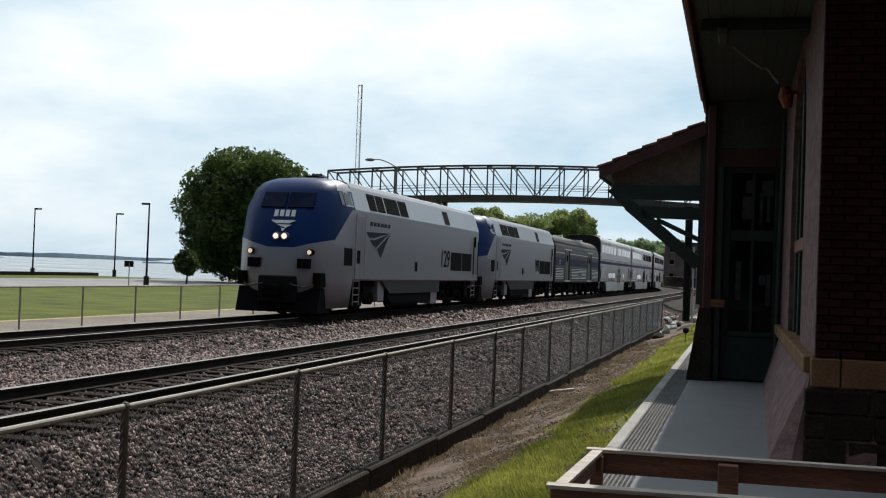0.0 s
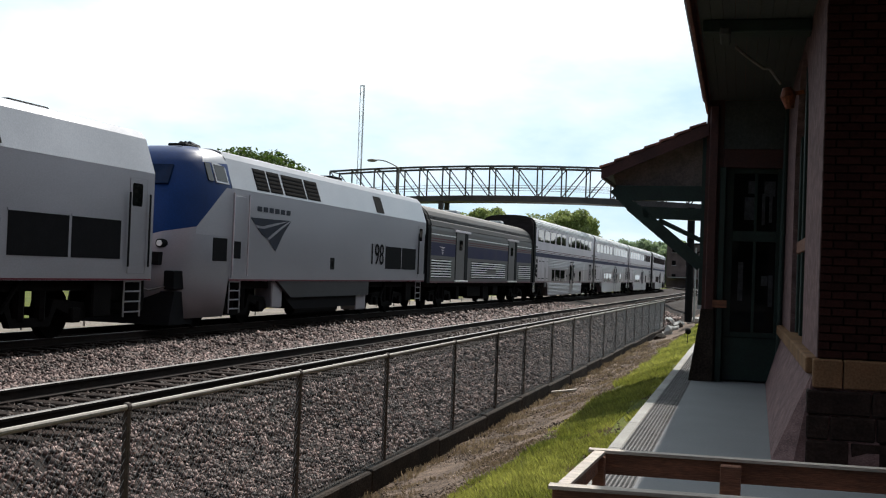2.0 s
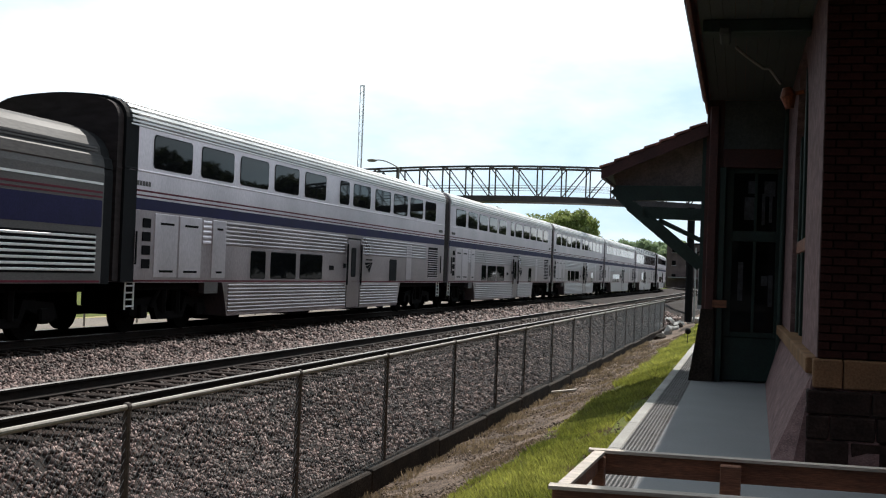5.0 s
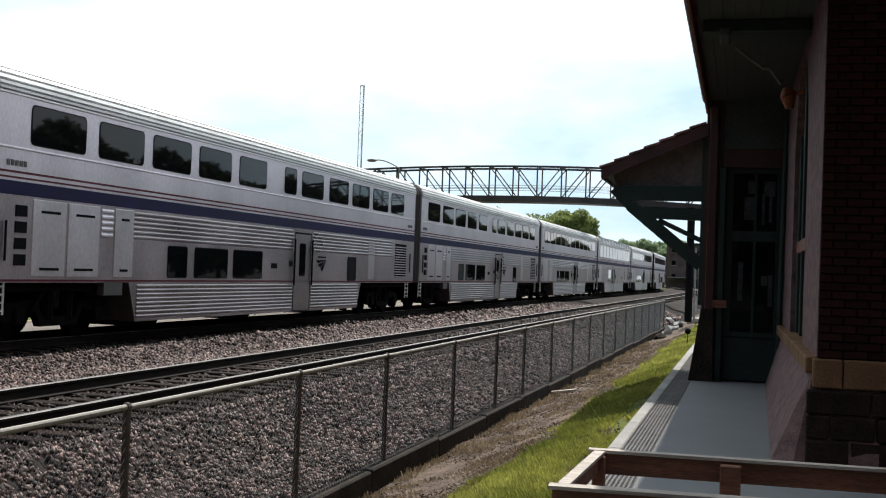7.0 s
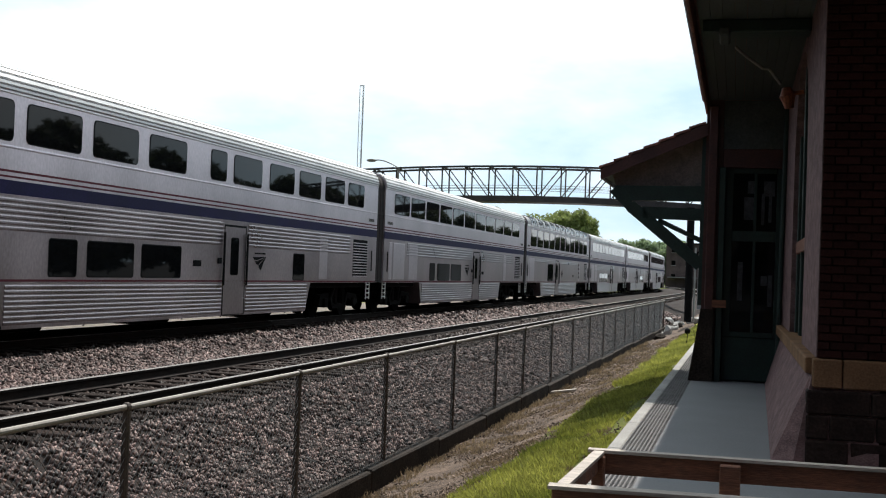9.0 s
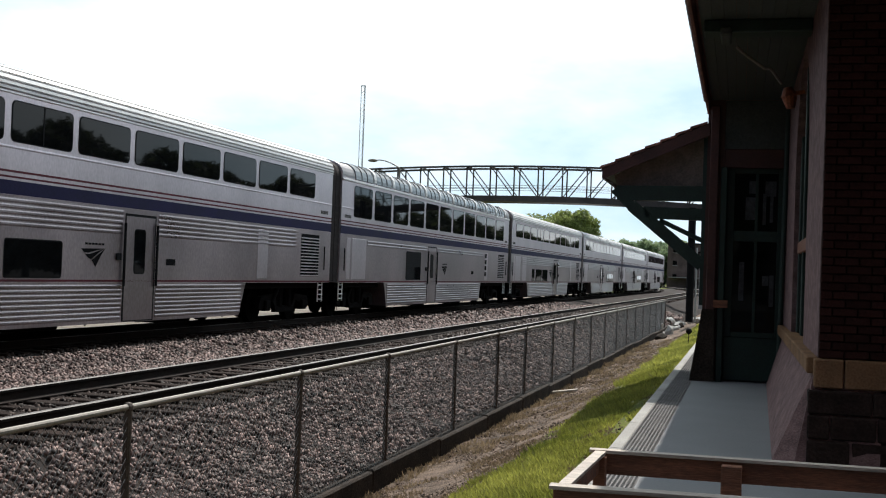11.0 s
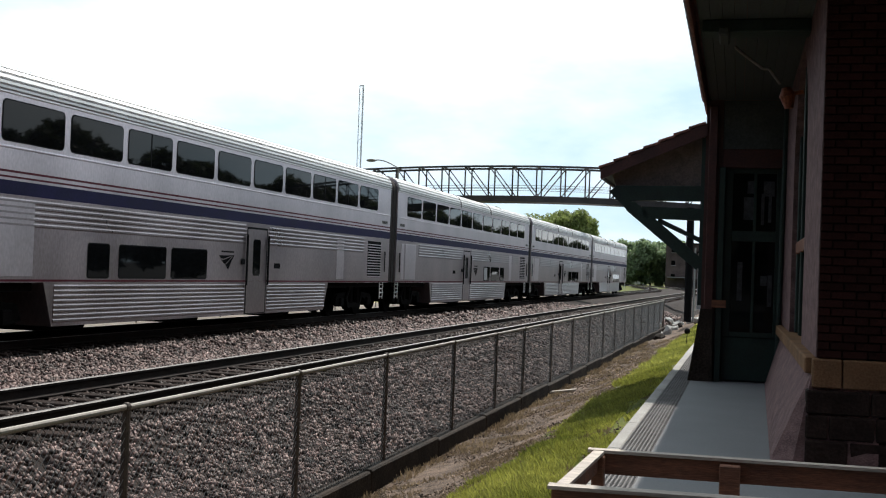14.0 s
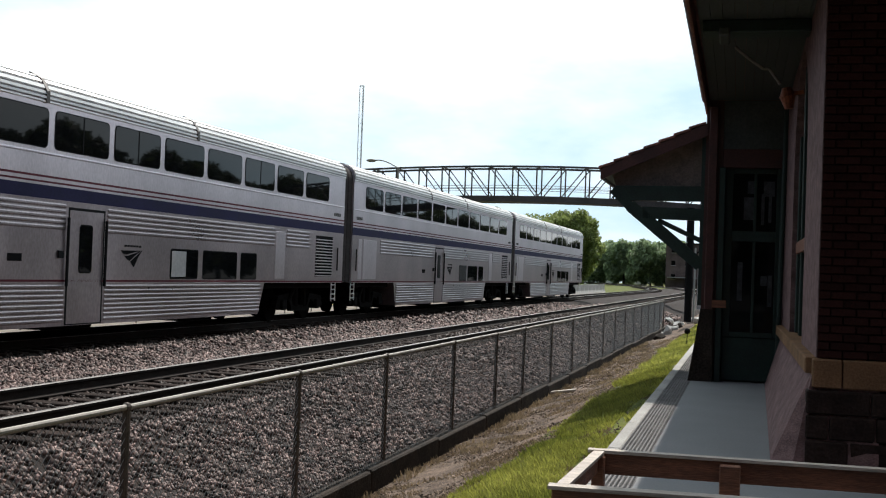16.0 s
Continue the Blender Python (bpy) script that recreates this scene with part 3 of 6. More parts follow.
    for x0, z0, x1, z1 in ((-0.56, 0.72, -0.44, 3.42), (0.23, 0.72, 0.355, 3.42), (-0.44, 0.72, 0.23, 0.80), (-0.44, 2.25, 0.23, 2.42), (-0.44, 3.34, 0.23, 3.42), (-0.12, 2.42, -0.07, 3.34), (-0.12, 0.80, -0.07, 2.25)):
        part("door_frame", boxed(x0 + 0.001, Y(fy + 0.10), z0 + 0.001, x1 - 0.001, Y(fy + 0.175), z1 - 0.001, 0.006), GREEN_WOOD, door)
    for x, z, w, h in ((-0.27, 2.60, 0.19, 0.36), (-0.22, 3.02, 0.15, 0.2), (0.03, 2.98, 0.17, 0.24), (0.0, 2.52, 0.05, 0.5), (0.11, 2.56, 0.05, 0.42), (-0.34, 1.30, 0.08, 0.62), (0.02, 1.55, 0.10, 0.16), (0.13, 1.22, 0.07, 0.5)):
        part("notice", boxed(x, Y(fy + 0.128), z, x + w, Y(fy + 0.138), z + h), PAPER, door, "paper notice on the glass, greyed like shade behind it")
    part("name_plate", boxed(-0.72, Y(fy - 0.125), 1.18, -0.50, Y(fy - 0.102), 1.30), LUMBER, st)
    part("interior", boxed(-0.6, Y(fy + 2.2), 0.0, 0.35, Y(fy + 2.4), 4.4), GREEN_WOOD, st)
    # pavilion roof, soffit and gutter
    for i in range(11):
        x0 = -0.84 + i * 0.13
        part("soffit_board", boxed(x0, Y(9.2), 4.50 + 0.003 * (i % 2), x0 + 0.126, Y(19.0), 4.54), SOFFIT, st)
    part("roof", prism(bmesh.new(), [(-0.88, 4.56), (9.2, 4.56), (9.2, 5.0), (4.1, 7.6), (-0.88, 4.72)], Y(9.1), Y(26.0)), CLAY, st)
    part("fascia", boxed(-0.925, Y(9.1), 4.36, -0.885, Y(19.6), 4.75, 0.006), CLAY, st)
    part("gutter", tube(bmesh.new(), (-0.945, Y(9.1), 4.60), (-0.945, Y(19.6), 4.60), 0.05), MAROON, st)
    part("end_fascia", boxed(-0.88, Y(9.05), 4.43, 9.0, Y(9.095), 4.75, 0.006), MAROON, st)
    bm = bmesh.new()
    prev = None
    for i in range(9):
        k = i / 8
        pt = Vector((-0.45 + 0.54 * k, Y(14.4), 4.45 - 0.27 * min(1, k * 1.6) ** 0.9 - 0.25 * max(0, k - 0.75) * 3))
        if prev:
            tube(bm, prev, pt, 0.018, seg=6)
        prev = pt
    part("conduit", bm, GALV, st, "grey bent conduit")
    bm = tube(bmesh.new(), (0.20, Y(14.4), 3.70), (0.18, Y(14.4), 3.84), 0.05, 0.09, 12)
    tube(bm, (0.18, Y(14.4), 3.84), (0.16, Y(14.4), 3.95), 0.10, 0.05, 12)
    tube(bm, (0.12, Y(14.4), 3.86), (0.36, Y(14.4), 3.90), 0.025, seg=8)
    part("wall_lamp", bm, RUST, st, "rust-coloured iron wall lamp")
    part("ceiling_beam", boxed(-0.80, Y(13.1), 4.36, 0.36, Y(13.45), 4.498, 0.01), GREEN_WOOD, st)
    part("beam_bracket", boxed(-0.62, Y(13.0), 4.30, -0.50, Y(13.55), 4.40, 0.02), SOFFIT, st)
    def eave_tile():
        bm = bmesh.new()
        outer = [(0.115 * math.cos(math.pi * i / 6), 0.07 * math.sin(math.pi * i / 6)) for i in range(7)]
        inner = [(0.095 * math.cos(math.pi * i / 6), 0.052 * math.sin(math.pi * i / 6)) for i in range(7)]
        prism(bm, outer + inner[::-1], -0.10, 0.14, "x")
        return bm
    for i in range(44):
        put("eave_tile", shared(("eave_tile",), eave_tile, CLAY), st, pose(-0.90 + 0.012 * math.sin(i * 2.3), Y(9.2) + 0.238 * i, 4.68 + 0.008 * math.sin(i * 1.7), 0, -4, 0))
    # platform canopy on brackets beyond the door
    y0, y1 = 18.95, 24.6
    slope = lambda x: 4.075 + (x + 0.95) * (4.16 - 3.40) / (2.62 - 0.95)
    part("canopy_deck", prism(bmesh.new(), [(-0.9, slope(-0.9)), (-2.52, slope(-2.52)), (-2.52, slope(-2.52) - 0.10), (-0.9, slope(-0.9) - 0.10)], Y(y0 + 0.02), Y(y1)), SOFFIT, st)
    n = 7
    for i in range(n):
        xa, xb = -0.9 - i * 1.66 / n, -0.9 - (i + 1) * 1.66 / n - 0.03
        part("roof_tile_course", prism(bmesh.new(), [(xa, slope(xa) + 0.012), (xb, slope(xb) + 0.045), (xb, slope(xb) + 0.085), (xa, slope(xa) + 0.05)], Y(y0 - 0.04), Y(y1 + 0.05)), CLAY, st)
    part("rake_board", prism(bmesh.new(), [(-0.86, slope(-0.86) + 0.01), (-2.54, slope(-2.54) + 0.02), (-2.54, slope(-2.54) - 0.15), (-0.86, slope(-0.86) - 0.19)], Y(y0 - 0.03), Y(y0 + 0.018)), MAROON, st)
    part("eave_board", boxed(-2.56, Y(y0), slope(-2.54) - 0.14, -2.525, Y(y1), slope(-2.54) + 0.03), MAROON, st)
    for y in (19.15,):
        bm = bmesh.new()
        beam(bm, (-0.92, Y(y), 3.00), (-2.32, Y(y), 2.99), 0.14, 0.24)
        beam(bm, (-0.92, Y(y), 2.66), (-1.88, Y(y), 2.68), 0.14, 0.19)
        beam(bm, (-2.36, Y(y), 3.06), (-2.04, Y(y), 2.74), 0.13, 0.16)
        beam(bm, (-2.08, Y(y), 2.79), (-0.92, Y(y), 1.84), 0.14, 0.20)
        beam(bm, (-1.62, Y(y), 2.56), (-0.92, Y(y), 2.24), 0.09, 0.075)
        beam(bm, (-0.90, Y(y), 1.2), (-0.90, Y(y), 3.9), 0.10, 0.16)
        part("canopy_bracket", bm, GREEN_WOOD, st)
    bm = bmesh.new()
    prism(bm, [(-0.92, 3.03), (-2.30, 3.03), (-2.40, slope(-2.4) - 0.12), (-0.92, slope(-0.92) - 0.12)], Y(19.28), Y(19.33))
    part("gable_panel", bm, PANELLING, st)
    return st


def build_platform():
    pf = thing("platform", "concrete station platform with tactile edge strip", "platform", kind="structure", m=pose(0.0, 11.0, 0, 0, 0, 0.55))
    part("walkway", boxed(-0.885, -30, -0.3, 9.0, 24, 0.0), SMOOTH_FLOOR, pf, "smooth grey walkway")
    for i in range(16):
        y = -12 + i * 2.0
        part("kerb_stone", boxed(-1.31, y, -0.35, -1.185, y + 1.985, -0.004, 0.008), CONCRETE, pf)
    mats = mesh_of(boxed(-1.18, 0.004, -0.3, -0.89, 0.605, -0.006), "tactile_tile")
    mats.materials.append(TACTILE)
    for i in range(40):
        ob = new("tactile_tile", mats)
        ob.parent, ob.matrix_basis = pf, pose(0, -8 + i * 0.61, 0)
    verts, faces = [], []
    for i in range(8):
        for j in range(480):
            cx, cy = -1.16 + i * 0.036, -6 + j * 0.05 + (i % 2) * 0.025
            k = len(verts)
            for r, h in ((0.014, -0.007), (0.008, 0.001)):
                verts += [(cx + r * math.cos(a * math.pi / 3), cy + r * math.sin(a * math.pi / 3), h) for a in range(6)]
            faces += [(k + a, k + (a + 1) % 6, k + 6 + (a + 1) % 6, k + 6 + a) for a in range(6)] + [tuple(range(k + 6, k + 12))]
    tagged(part("tactile_domes", from_lists("tactile_domes", verts, faces, TACTILE), TACTILE, pf), kind="stuff")


def build_barrier():
    b = thing("wooden_barrier", "low stained timber barrier frame standing on the platform", "barrier", m=pose(0.035, 0, 0))

    def plank(name, x0, y0, x1, y1, z0, z1, t, top=True):
        a, c = Vector((x0, y0, 0)), Vector((x1, y1, 0))
        bm = bmesh.new()
        d = (c - a)
        m = Matrix.Translation(((a + c) / 2).to_3d() + Vector((0, 0, (z0 + z1) / 2))) @ Matrix.Rotation(math.atan2(d.y, d.x), 4, "Z") @ Matrix.Diagonal((d.length, t, z1 - z0, 1))
        bmesh.ops.create_cube(bm, size=1.0, matrix=m)
        bmesh.ops.bevel(bm, geom=list(bm.edges), offset=0.006, segments=1, affect='EDGES')
        return part(name, bm, LUMBER, b)

    plank("rear_board", -1.06, 7.72, 1.6, 7.86, 0.295, 0.435, 0.04)
    plank("front_board", -1.08, 6.30, 1.6, 6.50, 0.30, 0.435, 0.04)
    plank("side_board", -1.045, 6.35, -1.02, 7.70, 0.31, 0.43, 0.045)
    for x0, y0, x1, y1, w in ((-1.08, 7.72, 1.6, 7.86, 0.085), (-1.10, 6.30, 1.6, 6.50, 0.10)):
        a, c = Vector((x0, y0, 0.445)), Vector((x1, y1, 0.445))
        part("cap_board", beam(bmesh.new(), a, c, w, 0.02), LUMBER_TOP, b, "top board with sunlight in its colour")
    part("cap_board", beam(bmesh.new(), (-1.03, 6.37, 0.443), (-1.0, 7.66, 0.443), 0.07, 0.02), LUMBER_TOP, b, "top board with sunlight in its colour")
    for x, y, w in ((-0.16, 7.68, 0.13), (1.2, 7.75, 0.13), (-1.0, 7.65, 0.08), (-1.0, 6.42, 0.08), (0.4, 6.5, 0.1)):
        part("leg", boxed(x - w / 2, y - 0.045, 0.0, x + w / 2, y + 0.045, 0.42, 0.006), LUMBER, b)
    part("bolt", tube(bmesh.new(), (-1.12, 6.72, 0.33), (-1.05, 6.72, 0.33), 0.035), GALV, b)


# ---------------------------------------------------------------- footbridge and far buildings
def build_bridge():
    br = thing("footbridge", "arched weathered steel truss footbridge over the tracks", "footbridge")
    Y0, Y1 = 89.0, 91.2
    xa, xb, n = -34.1, 12.0, 24
    dx = (xb - xa) / n
    low = lambda x: 7.60 - 0.0022 * (x + 17.5) ** 2
    top = lambda x: 10.04 - 0.0022 * (x + 17.5) ** 2

    deck = bmesh.new()
    for i in range(n):
        x0, x1 = xa + i * dx, xa + (i + 1) * dx
        prism(deck, [(x0, low(x0) - 0.02), (x1, low(x1) - 0.02), (x1, low(x1) - 0.34), (x0, low(x0) - 0.34)], Y0 - 0.1, Y1 + 0.1)
    bmesh.ops.remove_doubles(deck, verts=deck.verts, dist=0.002)
    part("deck", deck, BRIDGE, br)
    for y in (Y0, Y1):
        for i in range(n):
            x0, x1 = xa + i * dx, xa + (i + 1) * dx
            for nm, h, dz, size in (("top_chord", top, 0.0, 0.15), ("bottom_chord", low, 0.05, 0.15), ("handrail", top, -1.5, 0.03), ("handrail", top, -1.75, 0.03)):
                part(nm, beam(bmesh.new(), (x0, y, h(x0) + dz), (x1, y, h(x1) + dz), size), BRIDGE, br)
        for i in range(n + 1):
            x = xa + i * dx
            part("upright", beam(bmesh.new(), (x, y, low(x)), (x, y, top(x)), 0.10), BRIDGE, br)
        for i in range(n):
            x0, x1 = xa + i * dx, xa + (i + 1) * dx
            a, c = ((x0, y, top(x0)), (x1, y, low(x1))) if i < 9 else ((x0, y, low(x0)), (x1, y, top(x1)))
            part("diagonal", beam(bmesh.new(), a, c, 0.075), BRIDGE, br)
    bm = bmesh.new()
    for i in range(0, n + 1):
        x = xa + i * dx
        beam(bm, (x, Y0, top(x)), (x, Y1, top(x)), 0.08)
    part("cross_braces", bm, BRIDGE, br)
    for x in (-33.4, -24.6, 4.0):
        for y in (Y0 + 0.2, Y1 - 0.2):
            part("pier", boxed(x - 0.18, y - 0.18, -1.0, x + 0.18, y + 0.18, low(x) - 0.33), BRIDGE, br)
    sp = bmesh.new()
    for i in range(16):
        box(sp, -34.4 - 0.32 * i, Y0, 7.0 - 0.18 * i * 2.6, -34.1 - 0.32 * i, Y1, 7.1 - 0.18 * i * 2.6)
    part("stair_flight", sp, BRIDGE, br)


def build_warehouse():
    w = thing("warehouse", "sooty brown brick flat-roofed warehouse in the distance", "warehouse", m=pose(-19.6, 262, -0.4))
    part("wall", boxed(0, 0, 0, 19, 30, 9.9), FAR_BRICK, w)
    part("roof", boxed(-0.2, -0.2, 9.9, 19.2, 30.2, 10.2), DARK_KERB, w)
    for x in (1.2, 4.3, 7.4):
        for z in (2.2, 5.2, 8.0):
            win = part("window", boxed(x, -0.06, z, x + 0.9, -0.002, z + 1.0), GLASS, w)
            part("window_sill", boxed(x - 0.1, -0.12, z - 0.14, x + 1.0, -0.003, z - 0.02), PALE_WALL, win)
    part("dock_canopy", boxed(0.5, -2.0, 2.4, 10, -0.01, 2.55), PALE_WALL, w)
    s = thing("shed", "pale painted low trackside shed", "shed", m=pose(-3.75, 78, -0.3))
    part("wall", boxed(0, 0, 0, 8, 8, 3.7), PALE_WALL, s)
    part("roof", prism(bmesh.new(), [(-0.3, 3.7), (8.3, 3.7), (4.0, 5.0)], -0.3, 8.3), DARK_KERB, s)
    part("door", boxed(0.9, -0.06, 0, 1.9, -0.002, 2.1), DARK_TRIM, s)


# ---------------------------------------------------------------- trees
def leaf_mesh(name, rng, centres, radii, count, size, material, squash=0.85):
    """Leaf clumps: small bent quads scattered through and on ragged balls of foliage."""
    n = count
    w = np.array(radii) ** 2
    pick = rng.choice(len(centres), n, p=w / w.sum())
    c, r = np.array(centres)[pick], np.array(radii)[pick]
    d = rng.normal(size=(n, 3))
    d /= np.linalg.norm(d, axis=1, keepdims=True)
    rr = r * (rng.uniform(0.25, 1.0, n) ** 0.45) * rng.uniform(0.85, 1.12, n)
    p = c + d * rr[:, None] * np.array([1, 1, squash])
    u = rng.normal(size=(n, 3)) + d * 0.2
    u -= (u * d).sum(1, keepdims=True) * d * 0.45
    u /= np.linalg.norm(u, axis=1, keepdims=True)
    v = np.cross(u, rng.normal(size=(n, 3)))
    v /= np.linalg.norm(v, axis=1, keepdims=True)
    s = size * rng.uniform(0.5, 1.3, (n, 1))
    a, b, e, f = p - u * s, p + v * s * 0.45, p + u * s, p - v * s * 0.45
    verts = np.stack([a, b, e, f], 1).reshape(-1, 3)
    me = bpy.data.meshes.new(name)
    me.vertices.add(4 * n), me.loops.add(4 * n), me.polygons.add(n)
    me.vertices.foreach_set("co", verts.ravel().astype(np.float32))
    me.loops.foreach_set("vertex_index", np.arange(4 * n, dtype=np.int32))
    me.polygons.foreach_set("loop_start", (np.arange(n) * 4).astype(np.int32))
    me.update(calc_edges=True)
    me.materials.append(material)
    return me


def tree(label, seed, height, spread, crown_from, leaves, size, material, m, group="", trunk_r=0.28, columns=None):
    rng = np.random.default_rng(seed)
    t = thing("tree", label, "tree", group, m=m)
    bm = bmesh.new()
    tube(bm, (0, 0, -0.3), (0.1, 0, height * 0.35), trunk_r, trunk_r * 0.7, 9)
    tube(bm, (0.1, 0, height * 0.35), (-0.1, 0.1, height * 0.8), trunk_r * 0.7, trunk_r * 0.15, 8)
    centres, radii = [], []
    k = columns or 26
    mid, half = (height + crown_from) / 2, (height - crown_from) / 2
    for i in range(k):
        a = 2.4 * i + rng.uniform(-0.3, 0.3)
        h = -0.92 + 1.84 * (i + 0.5) / k
        reach = spread * math.sqrt(max(0.05, 1 - h * h)) * rng.uniform(0.55, 0.86)
        c = np.array([reach * math.cos(a), reach * math.sin(a), mid + h * half * 0.86])
        r = spread * rng.uniform(0.24, 0.38)
        centres.append(c), radii.append(r)
        if i % 2 == 0:
            tube(bm, (0, 0, max(height * 0.2, c[2] - reach * 0.7)), tuple(c), trunk_r * 0.28, trunk_r * 0.06, 6)
    centres.append(np.array([0, 0, mid])), radii.append(spread * 0.55)
    part("trunk", bm, BARK, t)
    part("crown", leaf_mesh("crown", rng, centres, radii, leaves, size, material), material, t)
    return t


def build_trees():
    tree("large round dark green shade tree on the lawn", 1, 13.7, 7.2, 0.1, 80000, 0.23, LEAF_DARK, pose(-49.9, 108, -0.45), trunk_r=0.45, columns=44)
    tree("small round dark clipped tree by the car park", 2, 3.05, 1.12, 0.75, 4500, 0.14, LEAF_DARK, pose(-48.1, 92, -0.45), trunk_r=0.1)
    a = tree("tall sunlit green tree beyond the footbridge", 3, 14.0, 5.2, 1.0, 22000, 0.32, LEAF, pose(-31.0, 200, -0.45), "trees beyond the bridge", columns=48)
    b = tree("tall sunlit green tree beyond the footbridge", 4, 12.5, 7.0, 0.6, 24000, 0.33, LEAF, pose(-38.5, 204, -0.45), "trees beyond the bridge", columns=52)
    for x, y, r, src in ((-46, 199, 40, a), (-53, 206, 80, b), (-57, 214, 150, a), (-35, 212, 250, a)):
        copy_thing(src, pose(x, y, -0.45, 0, 0, r))
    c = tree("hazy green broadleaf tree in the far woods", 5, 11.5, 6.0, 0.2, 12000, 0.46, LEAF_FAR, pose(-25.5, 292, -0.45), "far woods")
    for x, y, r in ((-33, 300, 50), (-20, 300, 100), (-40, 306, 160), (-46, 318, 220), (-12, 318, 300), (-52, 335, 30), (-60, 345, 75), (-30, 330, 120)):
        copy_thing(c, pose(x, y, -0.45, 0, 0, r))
    d = tree("bushy light green shrub beside the tracks", 6, 6.5, 3.0, 0.0, 6000, 0.28, LEAF, pose(-23.0, 128, -0.45), "trackside shrubs", trunk_r=0.12)
    for x, y, r in ((-26.5, 131, 60), (-30.5, 129, 140), (-35, 134, 230)):
        copy_thing(d, pose(x, y, -0.45, 0, 0, r))
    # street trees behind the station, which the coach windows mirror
    e = tree("leafy street tree out of view around the station", 7, 11.2, 5.2, 0.8, 14000, 0.45, LEAF_STREET, pose(24, 30, -0.3), "street trees behind the station")
    # The last five stand unseen behind the camera, added to block sky light.
    for x, y, r in ((25, 40, 60), (23, 50, 140), (26, 60, 230), (24, 70, 300), (27, 81, 20), (24, 92, 90), (26, 104, 170), (25, 118, 30), (24, 133, 100), (26, 150, 200), (24, 170, 270), (24, 190, 10), (26, 212, 80), (24, 236, 160), (27, 262, 240), (25, 290, 300), (24, 322, 45), (24, 16, 200), (-14, -24, 10), (-5, -21, 70), (4, -23, 130), (12, -22, 190), (-23, -26, 250)):
        copy_thing(e, pose(x, y, -0.3, 0, 0, r))


def street_lamp(x, y, z, h, arm, label):
    s = thing("street_lamp", label, "street lamp", "car park lamps", m=pose(x, y, z))
    part("base", tube(bmesh.new(), (0, 0, -0.2), (0, 0, 0.75), 0.22), DARK_PAINT, s)
    part("pole", tube(bmesh.new(), (0, 0, 0.7), (0, 0, h), 0.085, 0.06), DARK_TRIM, s)
    part("lamp_head", boxed(min(0, arm), -0.16, h - 0.07, max(0, arm), 0.16, h + 0.09, 0.03), DARK_TRIM, s)


def build_posts():
    street_lamp(-72.0, 104.2, -0.45, 6.85, 0.75, "dark square-headed car park lamp post")
    street_lamp(-69.6, 116, -0.45, 7.05, 0.85, "dark square-headed car park lamp post")
    street_lamp(-46.0, 81.4, -0.45, 6.4, -0.6, "dark square-headed car park lamp post")
    s = thing("sign_post", "small grey sign on a thin post", "sign", m=pose(-45.2, 77.4, -0.45))
    part("post", tube(bmesh.new(), (0, 0, -0.2), (0, 0, 1.75), 0.035), GALV, s)
    part("board", boxed(-0.42, -0.02, 1.45, 0.35, 0.02, 1.9, 0.01), DARK_TRIM, s)
    # lattice mast beyond the bridge
    m = thing("radio_mast", "thin pale guyed lattice mast", "mast", m=pose(-49.65, 140, -0.5))
    for x in (-0.27, 0.27):
        part("leg", tube(bmesh.new(), (x, 0, 0), (x, 0, 25.5), 0.04), GALV, m)
    part("leg", tube(bmesh.new(), (0, 0.45, 0), (0, 0.45, 25.5), 0.04), GALV, m)
    bm = bmesh.new()
    for i in range(50):
        z = i * 0.51
        s1 = 0.27 if i % 2 else -0.27
        beam(bm, (s1, 0, z), (-s1, 0, z + 0.51), 0.02)
    beam(bm, (-0.3, 0, 25.5), (0.3, 0, 25.5), 0.1)
    part("lattice", bm, GALV, m)
    # cobra-head street light
    c = thing("street_light", "grey cobra-head street light on a curved arm", "street light", m=pose(-27.5, 86.5, -0.45))
    part("pole", tube(bmesh.new(), (0.1, 0, 0), (0.1, 0, 10.05), 0.11, 0.07), GALV, c)
    bm = bmesh.new()
    prev = None
    for i in range(9):
        k = i / 8
        pt = Vector((0.1 - 1.9 * k, 0, 10.0 + 0.62 * math.sin(k * math.pi * 0.55)))
        if prev:
            tube(bm, prev, pt, 0.045, seg=8)
        prev = pt
    part("arm", bm, GALV, c)
    bm = bmesh.new()
    bmesh.ops.create_uvsphere(bm, u_segments=12, v_segments=8, radius=1, matrix=Matrix.LocRotScale((-2.15, 0, 10.58), None, (0.42, 0.17, 0.13)))
    part("lamp_head", bm, GALV, c)
    # dark pole with a pale conduit near the fence end
    d = thing("utility_pole", "dark pole with a pale conduit strip", "pole", m=pose(-3.42, 62, -0.6))
    part("pole", tube(bmesh.new(), (0, 0, 0), (0, 0, 6.0), 0.2), DARK_TRIM, d)
    part("conduit", tube(bmesh.new(), (0.3, -0.15, 0), (0.3, -0.15, 3.9), 0.05), PALE_WALL, d)
    h = thing("yard_hydrant", "thin dark yard stake with a round head in the grass", "stake", m=pose(-1.86, 33.5, -0.32))
    part("stake", tube(bmesh.new(), (0, 0, 0), (0.02, 0, 0.42), 0.012), DARK_TRIM, h)
    bm = bmesh.new()
    bmesh.ops.create_uvsphere(bm, u_segments=10, v_segments=6, radius=0.09, matrix=Matrix.Translation((0.02, 0, 0.47)))
    part("head", bm, DARK_TRIM, h)
    # pale rubble heaped where the fence ends
    rnd = random.Random(8)
    for i in range(34):
        bm = bmesh.new()
        bmesh.ops.create_icosphere(bm, subdivisions=1, radius=1)
        for v in bm.verts:
            v.co *= rnd.uniform(0.7, 1.25)
        s = rnd.uniform(0.12, 0.36)
        y = rnd.uniform(50, 66)
